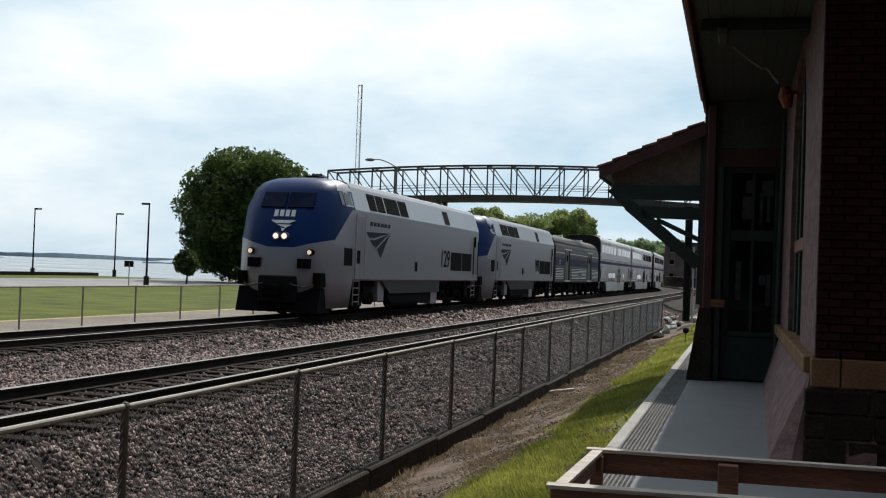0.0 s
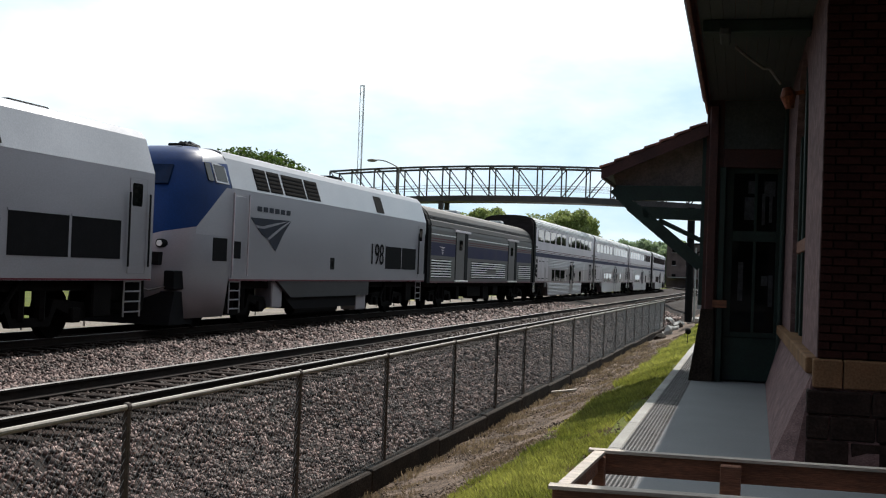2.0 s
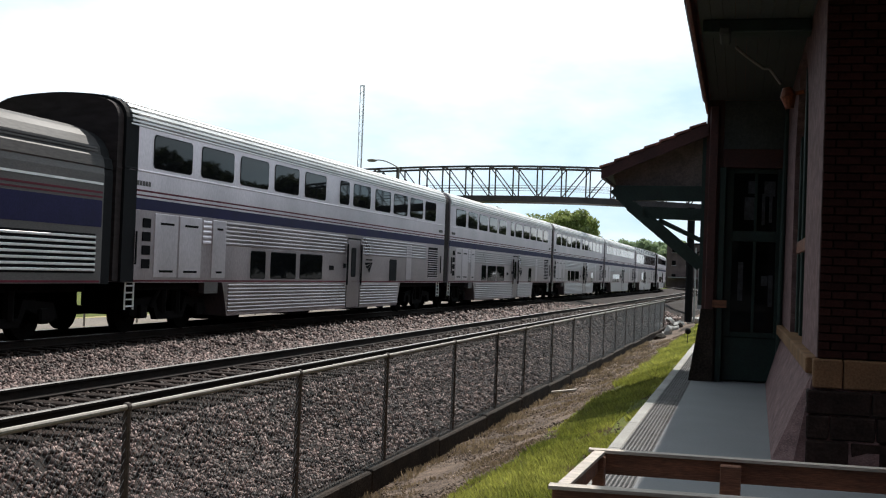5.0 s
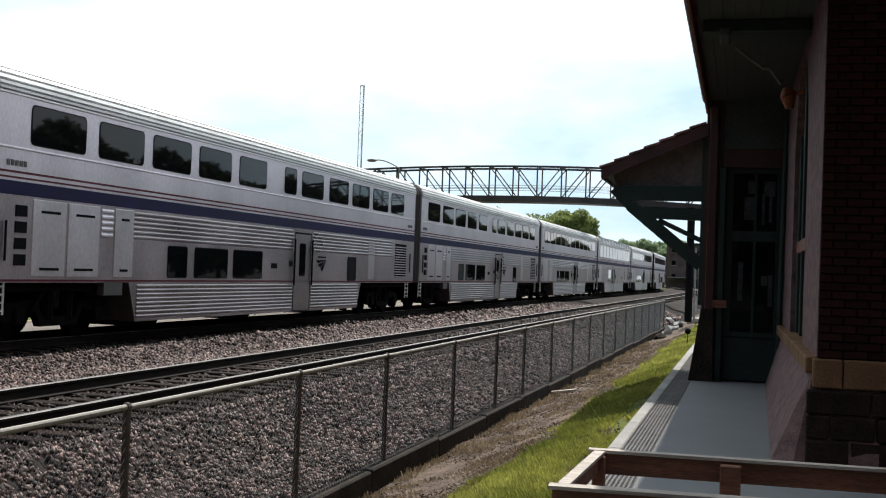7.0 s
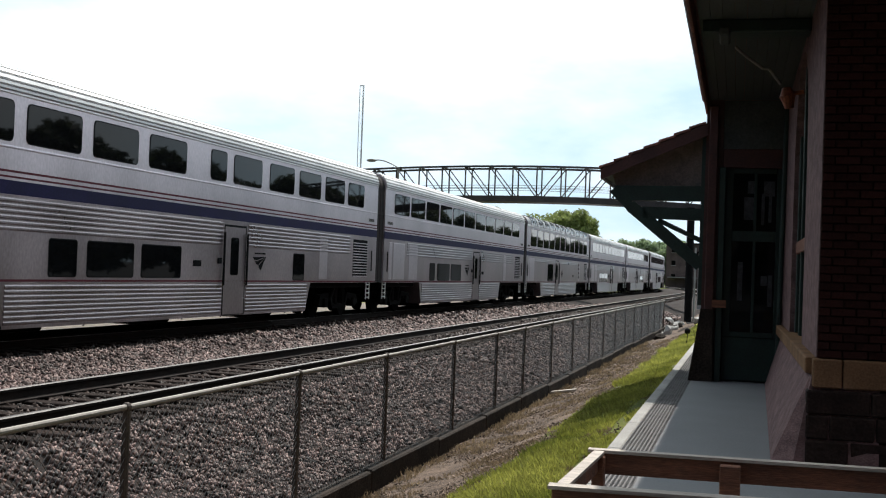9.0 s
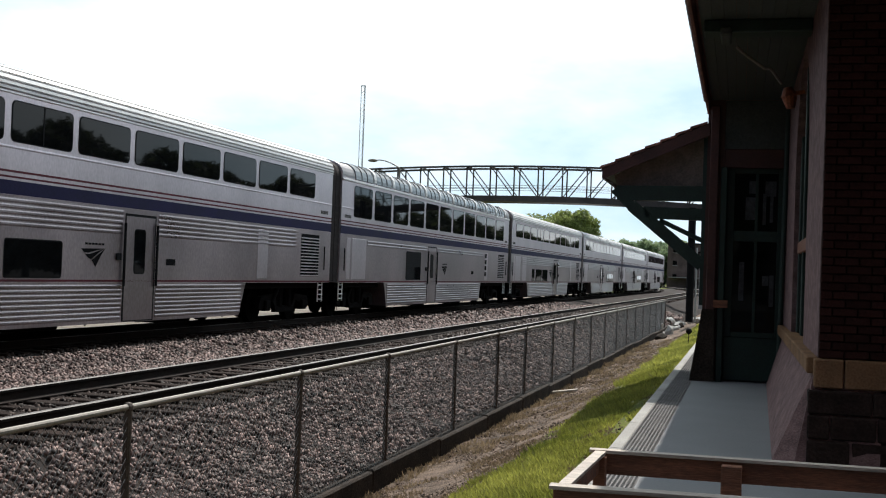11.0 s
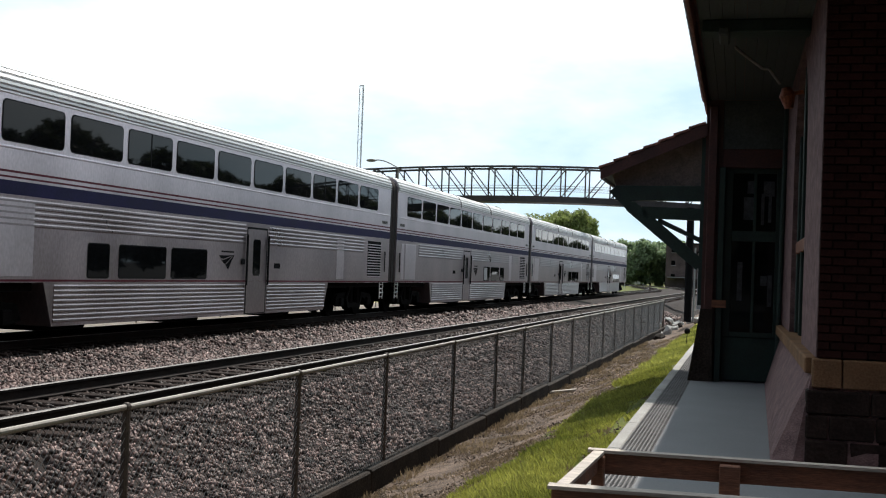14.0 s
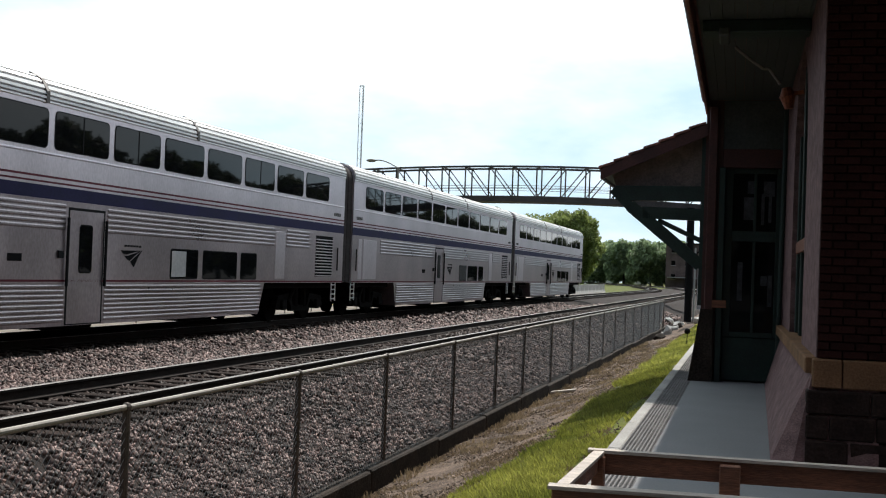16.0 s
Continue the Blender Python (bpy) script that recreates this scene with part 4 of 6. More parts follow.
        x = -4.2 + rnd.uniform(-0.5, 0.4) if i % 2 else rnd.uniform(-4.2, -2.2)
        y = y if i % 2 else rnd.uniform(62, 70)
        ob = part("rubble_stone", bm, LITTER if rnd.random() > 0.35 else DARK_KERB)
        ob.matrix_basis = Matrix.LocRotScale((x, y, ground_height(x) + s * 0.3), Euler((rnd.uniform(0, 3), 0, rnd.uniform(0, 3))), (s, s * 1.2, s * 0.8))
        tagged(ob, "broken pale rubble lump heaped at the fence end", "rubble", "rubble at the fence end")
    # concrete barrier beyond the tracks
    for i in range(8):
        bm = prism(bmesh.new(), [(-0.3, 0), (0.3, 0), (0.14, 0.35), (0.10, 1.05), (-0.10, 1.05), (-0.14, 0.35)], 0, 3.55)
        ob = part("concrete_barrier", bm, CONCRETE)
        ob.matrix_basis = pose(-19.3 - 0.05 * i, 126 + i * 3.6, -0.42)
        tagged(ob, "grey concrete road barrier beside the path", "barrier", "concrete barriers")
    # short plank lying by the kerb
    ob = part("loose_plank", boxed(-0.35, -0.07, 0, 0.35, 0.07, 0.04, 0.005), LUMBER_TOP)
    ob.matrix_basis = pose(-4.1, 25.4, -0.98, 0, -8, 12)
    tagged(ob, "short pale plank lying beside the kerb", "plank")


def blades(name, seed, n, x0, x1, y_far, keep, tall, material, label):
    rng = np.random.default_rng(seed)
    y = 7.5 + y_far * rng.uniform(0, 1, n) ** 1.9
    x = rng.uniform(x0, x1, n)
    ok = np.array([keep(xx, yy) for xx, yy in zip(x, y)])
    x, y = x[ok], y[ok]
    n = len(x)
    z = np.array([ground_height(v) for v in x])
    patch = np.array([0.6 + 0.9 * max(0, 0.45 + noise.noise((xx * 1.7, yy * 1.1, 9))) for xx, yy in zip(x, y)])
    h = rng.uniform(tall * 0.35, tall, n) * (1 + 0.02 * y) * patch
    a = rng.uniform(0, 6.28, n)
    w = 0.0035 + 0.0008 * y
    lean = rng.uniform(-1.1, 1.1, (n, 2)) * h[:, None]
    p0 = np.stack([x - w * np.cos(a), y - w * np.sin(a), z - 0.02], -1)
    p1 = np.stack([x + w * np.cos(a), y + w * np.sin(a), z - 0.02], -1)
    p2 = np.stack([x + lean[:, 0], y + lean[:, 1], z + h], -1)
    v = np.stack([p0, p1, p2], 1).reshape(-1, 3)
    me = bpy.data.meshes.new(name)
    me.vertices.add(3 * n), me.loops.add(3 * n), me.polygons.add(n)
    me.vertices.foreach_set("co", v.ravel().astype(np.float32))
    me.loops.foreach_set("vertex_index", np.arange(3 * n, dtype=np.int32))
    me.polygons.foreach_set("loop_start", (np.arange(n) * 3).astype(np.int32))
    me.update(calc_edges=True)
    me.materials.append(material)
    tagged(new(name, me), label, "grass", kind="stuff")


def margin(y):
    return -2.5 + 0.35 * noise.noise((y * 0.45, 0, 7)) - (0.25 if y < 12 else 0)


def parked_van(x, y, rz, label):
    v = thing("van", label, "van", "parked vans", m=pose(x, y, -0.42, 0, 0, rz))
    part("body", prism(bmesh.new(), [(-2.3, 0.35), (2.4, 0.35), (2.4, 0.95), (1.75, 1.1), (1.2, 1.9), (-2.2, 1.95), (-2.35, 1.7)], -0.92, 0.92, "x"), WHITE_PAINT, v)
    part("windscreen", prism(bmesh.new(), [(1.77, 1.12), (1.82, 1.12), (1.27, 1.86), (1.22, 1.86)], -0.78, 0.78, "x"), GLASS, v)
    for s in (-1, 1):
        part("side_window", boxed(s * 0.915, -1.9, 1.2, s * 0.93, 1.0, 1.7, 0.01), GLASS, v)
        for yy in (-1.5, 1.55):
            part("wheel", tube(bmesh.new(), (s * 0.72, yy, 0.34), (s * 0.94, yy, 0.34), 0.34, seg=16), DARK_TRIM, v)


def build_vans():
    parked_van(-40.0, 330, 62, "white van parked beyond the tracks")
    parked_van(-31.5, 322, 70, "white van parked beyond the tracks")


def grass_blades():
    blades("grass", 11, 150000, -3.2, -1.33, 48, lambda x, y: x > margin(y) + 0.25 * noise.noise((x * 3, y * 3, 2)) and noise.noise((x * 1.3, y * 0.7, 1)) > -0.38 + (0.42 if x > -1.62 and y > 10 else 0), 0.058, BLADES, "short sunlit grass growing beside the platform")
    blades("dead_grass", 12, 60000, -4.25, -1.35, 40, lambda x, y: noise.noise((x * 2, y * 1.2, 4)) > (0.05 if x < margin(y) + 0.2 else 0.25), 0.034, STRAW, "dry straw-coloured grass on the bare slope")
    blades("weeds", 13, 5000, -4.3, -4.05, 40, lambda x, y: noise.noise((y * 1.1, 3, 5)) > -0.05, 0.07, STRAW, "dry weeds growing along the kerb")


# ---------------------------------------------------------------- train
COACH, ENGINE, BAGGAGE = 25.91, 21.2, 22.2
_cache = {}
WHEELS = []


def shared(key, make, material):
    if key not in _cache:
        me = make()
        me = mesh_of(me, key[0]) if isinstance(me, bmesh.types.BMesh) else me
        for m in material if isinstance(material, (list, tuple)) else (material,):
            me.materials.append(m)
        _cache[key] = me
    return _cache[key]


def put(name, me, parent, m=None, label=""):
    ob = new(name, me)
    ob.parent = parent
    if m is not None:
        ob.matrix_basis = m
    return tagged(ob, label)


def flutes(z0, z1, step=0.082, amp=0.013, x=1.55):
    n = max(2, round((z1 - z0) / step))
    pts = [(x - 0.01, z0)]
    for i in range(n):
        a = z0 + (z1 - z0) * i / n
        s = (z1 - z0) / n
        pts += [(x + 0.004, a + 0.10 * s), (x + amp, a + 0.30 * s), (x + amp, a + 0.62 * s), (x + 0.004, a + 0.84 * s)]
    pts.append((x - 0.01, z1))
    return pts


def side_box(car, name, mid, y0, z0, y1, z1, material, x0=1.545, x1=1.556, bevel=0.0, label="", side=1):
    bm = boxed(x0 * side, y0 - mid, z0, x1 * side, y1 - mid, z1, bevel)
    return part(name, bm, material, car, label)


def window(car, mid, y0, z0, y1, z1, r=0.10, side=1, divided=False):
    w, h = round(y1 - y0, 2), round(z1 - z0, 2)
    frame_me = shared(("window_frame", w, h, r, side), lambda: prism(bmesh.new(), rounded(-w / 2 - 0.022, -h / 2 - 0.022, w / 2 + 0.022, h / 2 + 0.022, r + 0.015), 1.53 * side, 1.557 * side, "x"), DARK_TRIM)
    pane_me = shared(("window_pane", w, h, r, side), lambda: prism(bmesh.new(), rounded(-w / 2, -h / 2, w / 2, h / 2, r), 1.54 * side, 1.563 * side, "x"), GLASS)
    at = pose(0, (y0 + y1) / 2 - mid, (z0 + z1) / 2)
    f = put("window", frame_me, car, at)
    put("pane", pane_me, f)
    if divided:
        me = shared(("glazing_bar", h, side), lambda: boxed(1.556 * side, -0.018, -h / 2, 1.568 * side, 0.018, h / 2), DARK_TRIM)
        put("glazing_bar", me, f)
    return f


def truck(car, mid, yc, base, r=0.46, axles=2, half=1.15):
    """A bogie: side frames, springs, bolster, axles and wheels."""
    t = part("truck", boxed(-0.9, yc - mid - 0.35, 0.42, 0.9, yc - mid + 0.35, 0.95, 0.04), UNDER, car, "black truck with underside shade in its colour")

    def side_frame(s):
        bm = bmesh.new()
        if s:
            prism(bm, [(-base / 2 - 0.5, 0.42), (-base / 2 - 0.35, 0.72), (-0.7, 0.80), (-0.55, 0.45), (0.55, 0.45), (0.7, 0.80), (base / 2 + 0.35, 0.72), (base / 2 + 0.5, 0.42), (base / 2 + 0.3, 0.36), (0.8, 0.62 if axles == 2 else 0.4), (0.6, 0.28), (-0.6, 0.28), (-0.8, 0.62 if axles == 2 else 0.4), (-base / 2 - 0.3, 0.36)],
                  s * half - 0.07, s * half + 0.07, "x")
            for y in (-0.32, 0.32):
                tube(bm, (s * half, y, 0.42), (s * half, y, 0.95), 0.13, seg=8)
            for y in (-base / 2, base / 2):
                box(bm, s * half - 0.12, y - 0.16, 0.33, s * half + 0.15, y + 0.16, 0.62, 0.03)
            tube(bm, (s * (half + 0.12), -1.0, 0.55), (s * (half + 0.12), -0.5, 1.1), 0.05, seg=6)
        return bm
    for s in (-1, 1):
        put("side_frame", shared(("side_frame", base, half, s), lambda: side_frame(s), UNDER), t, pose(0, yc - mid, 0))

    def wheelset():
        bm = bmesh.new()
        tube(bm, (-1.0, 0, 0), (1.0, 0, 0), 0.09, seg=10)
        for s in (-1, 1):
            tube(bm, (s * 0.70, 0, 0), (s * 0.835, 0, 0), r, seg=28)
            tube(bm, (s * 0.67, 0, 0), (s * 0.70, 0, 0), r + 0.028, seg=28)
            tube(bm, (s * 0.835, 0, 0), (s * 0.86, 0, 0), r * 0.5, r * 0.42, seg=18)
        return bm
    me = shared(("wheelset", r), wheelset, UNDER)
    for i in range(axles):
        y = yc - mid - base / 2 + base * i / (axles - 1)
        WHEELS.append((put("wheelset", me, t, pose(0, y, r)), y, r))
    return t


def ladder(car, name, mid, y0, y1, z0, z1, n, material=None, x=1.58):
    bm = bmesh.new()
    for y in (y0, y1):
        tube(bm, (x, y - mid, z0), (x, y - mid, z1), 0.018, seg=6)
    for i in range(n):
        z = z0 + (z1 - z0) * (i + 0.5) / n
        tube(bm, (x, y0 - mid, z), (x, y1 - mid, z), 0.018, seg=6)
    return part(name, bm, material or STEEL_DULL, car)


def arrow_logo(car, mid, y, z, w, h, material, x=1.562, label="dark swept arrow emblem in plain shapes"):
    """A swept arrow of four plain blades."""
    bm = bmesh.new()
    blades = [[(0.0, 0.95), (0.5, 0.97), (1.0, 1.0), (0.6, 0.87), (0.28, 0.73), (0.12, 0.75)],
              [(0.16, 0.66), (0.33, 0.66), (0.62, 0.81), (0.92, 0.97), (0.70, 0.75), (0.52, 0.53), (0.40, 0.38), (0.27, 0.48)],
              [(0.44, 0.33), (0.56, 0.47), (0.74, 0.70), (0.96, 0.96), (0.80, 0.6), (0.70, 0.3), (0.60, 0.0)]]
    for bl in blades:
        prism(bm, [(y - mid + (u - 0.5) * w, z + (v - 0.5) * h) for u, v in bl], x - 0.01, x, "x")
    return part("emblem", bm, material, car, label)


def lettering_bars(car, mid, y0, y1, z, h, n, material, x=1.560):
    bm = bmesh.new()
    s = (y1 - y0) / n
    for i in range(n):
        box(bm, x - 0.01, y0 - mid + i * s, z, x, y0 - mid + (i + 0.68) * s, z + h)
    return part("lettering", bm, material, car, "small illegible lettering as plain bars")


def number_text(car, mid, text, y, z, height, material, x=1.565):
    cu = bpy.data.curves.new("road_number", "FONT")
    cu.body, cu.size, cu.extrude = text, height * 1.38, 0.004
    tmp = bpy.data.objects.new("road_number", cu)
    me = bpy.data.meshes.new_from_object(tmp)
    bpy.data.objects.remove(tmp)
    me.materials.clear()
    me.materials.append(material)
    ob = new("road_number", me)
    ob.parent = car
    ob.matrix_basis = Matrix.Translation((x, y - mid, z)) @ Matrix.Rotation(math.pi / 2, 4, "Z") @ Matrix.Rotation(math.pi / 2, 4, "X")
    return tagged(ob, f"dark painted road number {text}")


def coach_profile():
    """Right half of the outer shell, from the sill up to the crown."""
    return [(1.55, 1.12), (1.55, 3.46), (1.558, 3.475), (1.558, 3.495), (1.55, 3.51), (1.55, 4.34),
            (1.55, 4.455), (1.548, 4.53), (1.53, 4.62), (1.475, 4.735), (1.38, 4.835), (1.23, 4.91), (1.02, 4.965), (0.76, 5.0), (0.5, 5.02), (0.25, 5.035), (0.0, 5.04)]


def shell(half):
    return half + [(-x, z) for x, z in reversed(half) if x > 0.001]


UPPER_A = [(1.42, 3.14), (3.63, 5.33), (5.74, 7.44), (7.88, 9.55), (10.04, 11.68), (12.93, 13.75), (14.18, 15.84), (16.38, 18.04), (18.45, 20.10), (20.50, 22.15), (22.52, 24.02)]
UPPER_B = [(1.50 + 2.07 * i, 3.33 + 2.07 * i) for i in range(11)]
UPPER_B1 = [(1.62 + 2.062 * i, 3.44 + 2.062 * i) for i in range(11)]


def coach(label, kind, seed, hood=False):
    rnd = random.Random(seed)
    L, mid = COACH, COACH / 2
    car = thing("passenger_car", label, "railway coach", "double-deck coaches")
    y0, y1 = 0.42, L - 0.42
    prof = shell(coach_profile())
    body = put("body", shared(("body", kind == "lounge"), lambda: prism(bmesh.new(), prof, y0 - mid, y1 - mid), STEEL), car)
    # roof skin: same crown laid slightly proud, greyed as shade between the ribs
    roof_pts = [(x + 0.004, z + 0.005) for x, z in coach_profile() if z >= 4.36]
    roof = [(1.53, 4.44)] + roof_pts + [(-x, z) for x, z in reversed(roof_pts) if x > 0.01] + [(-1.53, 4.44)]
    put("roof", shared(("roof",), lambda: prism(bmesh.new(), roof, y0 - mid + 0.01, y1 - mid - 0.01), ROOF_GREY), car, label="ribbed pale metal roof")
    if kind != "lounge":
        for k in range(len(roof_pts) - 2):
            for side in (1, -1):
                (xa, za), (xb, zb) = roof_pts[k], roof_pts[k + 1]
                def rib_bar():
                    d = Vector((xb - xa, zb - za)).normalized()
                    o = Vector((-d.y, d.x)) * (-0.032 if (-d.y) < 0 else 0.032)
                    p0, p1 = Vector((xa, za)).lerp(Vector((xb, zb)), 0.22), Vector((xa, za)).lerp(Vector((xb, zb)), 0.80)
                    q = [p0 - o * 0.3, p0 + o, p1 + o, p1 - o * 0.3]
                    return prism(bmesh.new(), [(side * v.x, v.y) for v in q], y0 - mid + 0.02, y1 - mid - 0.02)
                put("roof_rib", shared(("long_roof_rib", k, side), rib_bar, ROOF_WHITE), car)
    # skirt between the trucks
    put("skirt", shared(("skirt",), lambda: prism(bmesh.new(), [(4.95 - mid, 1.118), (19.55 - mid, 1.118), (19.2 - mid, 0.30), (5.25 - mid, 0.30)], -1.54, 1.548, "x"), STEEL_LOWER), car)
    for side in (1, -1):
        me = shared(("pinstripes", side), lambda: boxed(1.54 * side, y0 - mid, 3.045, 1.5545 * side, y1 - mid, 3.085), RED_BAND)
        put("pinstripe", me, car)
        me = shared(("pinstripes2", side), lambda: boxed(1.54 * side, y0 - mid, 2.95, 1.5545 * side, y1 - mid, 2.985), RED_BAND)
        put("pinstripe", me, car)
        me = shared(("band", side), lambda: boxed(1.54 * side, y0 - mid, 2.66, 1.5555 * side, y1 - mid, 2.905), BLUE_BAND)
        put("stripe", me, car, label="navy blue stripe")
        me = shared(("sillstripe", side), lambda: boxed(1.54 * side, y0 - mid, 1.135, 1.5545 * side, y1 - mid, 1.175), RED_BAND)
        put("pinstripe", me, car)
        # lower side sheets, coloured darker for the ground they mirror, dulled by brake dust
        me = shared(("lower_side", side), lambda: boxed(1.53 * side, y0 - mid + 0.005, 1.125, 1.5513 * side, y1 - mid - 0.005, 2.655), STEEL_LOWER)
        put("lower_side", me, car, label="grimy lower side sheet, darker for mirrored ground")
    # diaphragms closing the ends
    inner = [(x * 0.965, 1.14 + (z - 1.12) * 0.985) for x, z in shell(coach_profile())]
    for a, b in ((0.02, 0.422), (L - 0.422, L - 0.02)):
        put("diaphragm", shared(("diaphragm", a), lambda: prism(bmesh.new(), inner, a - mid, b - mid), DIAPHRAGM), car, label="grey-brown gangway diaphragm")
    if hood:
        hoodp = [(x * 1.004, z + 0.012) for x, z in shell(coach_profile())]
        part("end_panel", prism(bmesh.new(), hoodp, 0.24 - mid, 0.75 - mid), DARK_TRIM, car, "black end panel and roof hood")
    # running gear
    truck(car, mid, 3.0, 2.59), truck(car, mid, L - 3.0, 2.59)
    for a, b in ((0.6, 4.9), (19.6, L - 0.6)):
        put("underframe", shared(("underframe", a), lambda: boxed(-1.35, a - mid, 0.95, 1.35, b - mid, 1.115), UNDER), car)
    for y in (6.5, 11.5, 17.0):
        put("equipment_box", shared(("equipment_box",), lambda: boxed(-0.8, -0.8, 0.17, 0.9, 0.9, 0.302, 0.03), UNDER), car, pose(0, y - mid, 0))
    for yy in (0.0, L):
        put("coupler", shared(("coupler",), lambda: boxed(-0.12, -0.45, 0.62, 0.12, 0.45, 0.95, 0.03), UNDER), car, pose(0, yy - mid, 0))
    # windows
    if kind == "lounge":
        for i in range(11):
            for side in (1, -1):
                window(car, mid, 1.58 + 2.085 * i, 3.25, 3.36 + 2.085 * i, 4.22, 0.09, side)
        # curved roof glazing between bright ribs
        arc = [(1.555, 4.43), (1.553, 4.55), (1.515, 4.70), (1.42, 4.83), (1.24, 4.93), (0.98, 4.985)]
        for i in range(11):
            a, b = 1.60 + 2.085 * i, 3.30 + 2.085 * i
            def pane():
                bm = bmesh.new()
                prism(bm, [(x + 0.02, z + 0.02) for x, z in arc] + [(x - 0.04, z - 0.02) for x, z in reversed(arc)], -0.85, 0.85)
                return bm
            put("roof_window", shared(("roof_window",), pane, ROOFGLASS), car, pose(0, (a + b) / 2 - mid, 0), "grey tinted curved roof window")
            def rib():
                bm = bmesh.new()
                prism(bm, [(x + 0.045, z + 0.05) for x, z in arc] + [(x - 0.04, z - 0.02) for x, z in reversed(arc)], -0.11, 0.11)
                return bm
            put("roof_rib", shared(("roof_rib",), rib, ROOF_WHITE), car, pose(0, b + 0.19 - mid, 0))
            for o in (-0.28, 0.28):
                def bar():
                    bm = bmesh.new()
                    prism(bm, [(x + 0.03, z + 0.032) for x, z in arc] + [(x - 0.02, z - 0.02) for x, z in reversed(arc)], -0.018, 0.018)
                    return bm
                put("roof_glazing_bar", shared(("roof_glazing_bar",), bar, DARK_TRIM), car, pose(0, (a + b) / 2 + o - mid, 0))
        part("drip_rail", boxed(1.54, y0 - mid, 4.34, 1.585, y1 - mid, 4.41, 0.01), STEEL_BRIGHT, car)
    else:
        for w in (UPPER_A if kind == "sleeper" else UPPER_B if kind == "coach_b" else UPPER_B1):
            for side in (1, -1):
                window(car, mid, w[0], 3.60, w[1], 4.29, 0.09, side, divided=kind != "sleeper" and rnd.random() < 0.45)
        part("drip_rail", boxed(1.54, y0 - mid, 4.41, 1.575, y1 - mid, 4.445, 0.006), STEEL_BRIGHT, car)
    # entrance door
    dy = {"sleeper": 13.82, "lounge": 10.4, "coach_b": 13.68, "coach_c": 10.45}[kind]
    side_box(car, "door_frame", mid, dy - 0.05, 0.31, dy + 1.23, 2.55, DARK_TRIM, 1.50, 1.5528)
    d = side_box(car, "door", mid, dy, 0.33, dy + 1.18, 2.50, STEEL_LOWER, 1.50, 1.5545, 0.004)
    window(d, mid, dy + 0.36, 1.32, dy + 0.78, 2.22, 0.06)
    for yy in (dy - 0.10, dy + 1.22):
        part("grab_rail", tube(bmesh.new(), (1.60, yy - mid, 1.05), (1.60, yy - mid, 2.35), 0.03, seg=8), DARK_TRIM, car)
    side_box(car, "door_light", mid, dy - 0.36, 1.58, dy - 0.2, 1.72, DARK_TRIM, 1.545, 1.59)
    # lower windows and panels
    lows = {"sleeper": [(6.55, 1.24, 7.44, 1.92), (7.82, 1.24, 9.54, 1.92), (9.88, 1.24, 11.6, 1.92), (18.2, 1.20, 19.0, 1.92)],
            "lounge": [(7.5, 1.24, 9.4, 2.26)],
            "coach_b": [(6.37, 1.22, 7.13, 1.88), (7.52, 1.22, 9.45, 1.88), (9.72, 1.22, 11.42, 1.88)],
            "coach_c": [(14.42, 1.22, 15.70, 1.86), (15.98, 1.22, 17.80, 1.86), (18.05, 1.22, 18.98, 1.86)]}[kind]
    for w in lows:
        window(car, mid, *w, 0.05)
    if seed == 6:
        side_box(car, "blind", mid, 14.45, 1.25, 15.12, 1.83, PALE_WALL, 1.560, 1.567, label="pale drawn window blind")
    runs = {"sleeper": [(5.0, dy - 0.15), (dy + 1.32, 22.8)], "lounge": [(3.0, dy - 0.2), (dy + 1.32, 19.8)], "coach_b": [(3.2, dy - 0.15), (dy + 1.32, 22.7)], "coach_c": [(3.3, dy - 0.15), (dy + 1.32, 20.1), (20.95, 22.6)]}[kind]
    low_z = {"lounge": 2.33, "sleeper": 2.02}.get(kind, 2.10)
    for a, b in runs:
        part("fluted_panel", prism(bmesh.new(), flutes(low_z, 2.53 if kind == "lounge" else 2.615, 0.105), a - mid, b - mid), STEEL_FLUTE, car, "horizontally fluted steel panel")
    for a, b in ((5.28, dy - 0.12), (dy + 1.30, 19.25)):
        part("fluted_panel", prism(bmesh.new(), flutes(0.36, 1.09, 0.092, x=1.548), a - mid, b - mid), STEEL_FLUTE, car, "grimy horizontally fluted steel skirt")
    # louvred hatch near the rear end
    h = side_box(car, "louvre", mid, 23.15, 1.30, 24.55, 2.52, GRILLE, 1.54, 1.552)
    for i in range(13):
        z = 1.31 + i * 0.09
        put("slat", shared(("slat",), lambda: boxed(1.548, -0.68, 0, 1.572, 0.68, 0.030), STEEL), h, pose(0, 23.85 - mid, z))
    side_box(car, "hatch_panel", mid, 20.18, 1.22, 20.85, 2.52, STEEL, 1.54, 1.562, 0.012)
    if kind in ("sleeper", "lounge"):
        for i in range(4):
            side_box(car, "step_recess", mid, 20.2 if kind == "lounge" else 1.05, 1.42 + i * 0.29, 20.55 if kind == "lounge" else 1.38, 1.62 + i * 0.29, GRILLE, 1.545, 1.567)
    if kind == "sleeper":
        for a, b in ((1.55, 2.6), (2.66, 3.75), (4.3, 5.05)):
            p = side_box(car, "access_panel", mid, a, 1.22, b, 2.62, STEEL, 1.54, 1.564, 0.012)
            for z in (1.34, 2.38):
                side_box(p, "latch", mid, a + 0.25, z, b - 0.2, z + 0.05, GRILLE, 1.56, 1.572)
        part("fluted_panel", prism(bmesh.new(), flutes(2.0, 2.6, 0.11), 3.82 - mid, 4.25 - mid), STEEL, car)
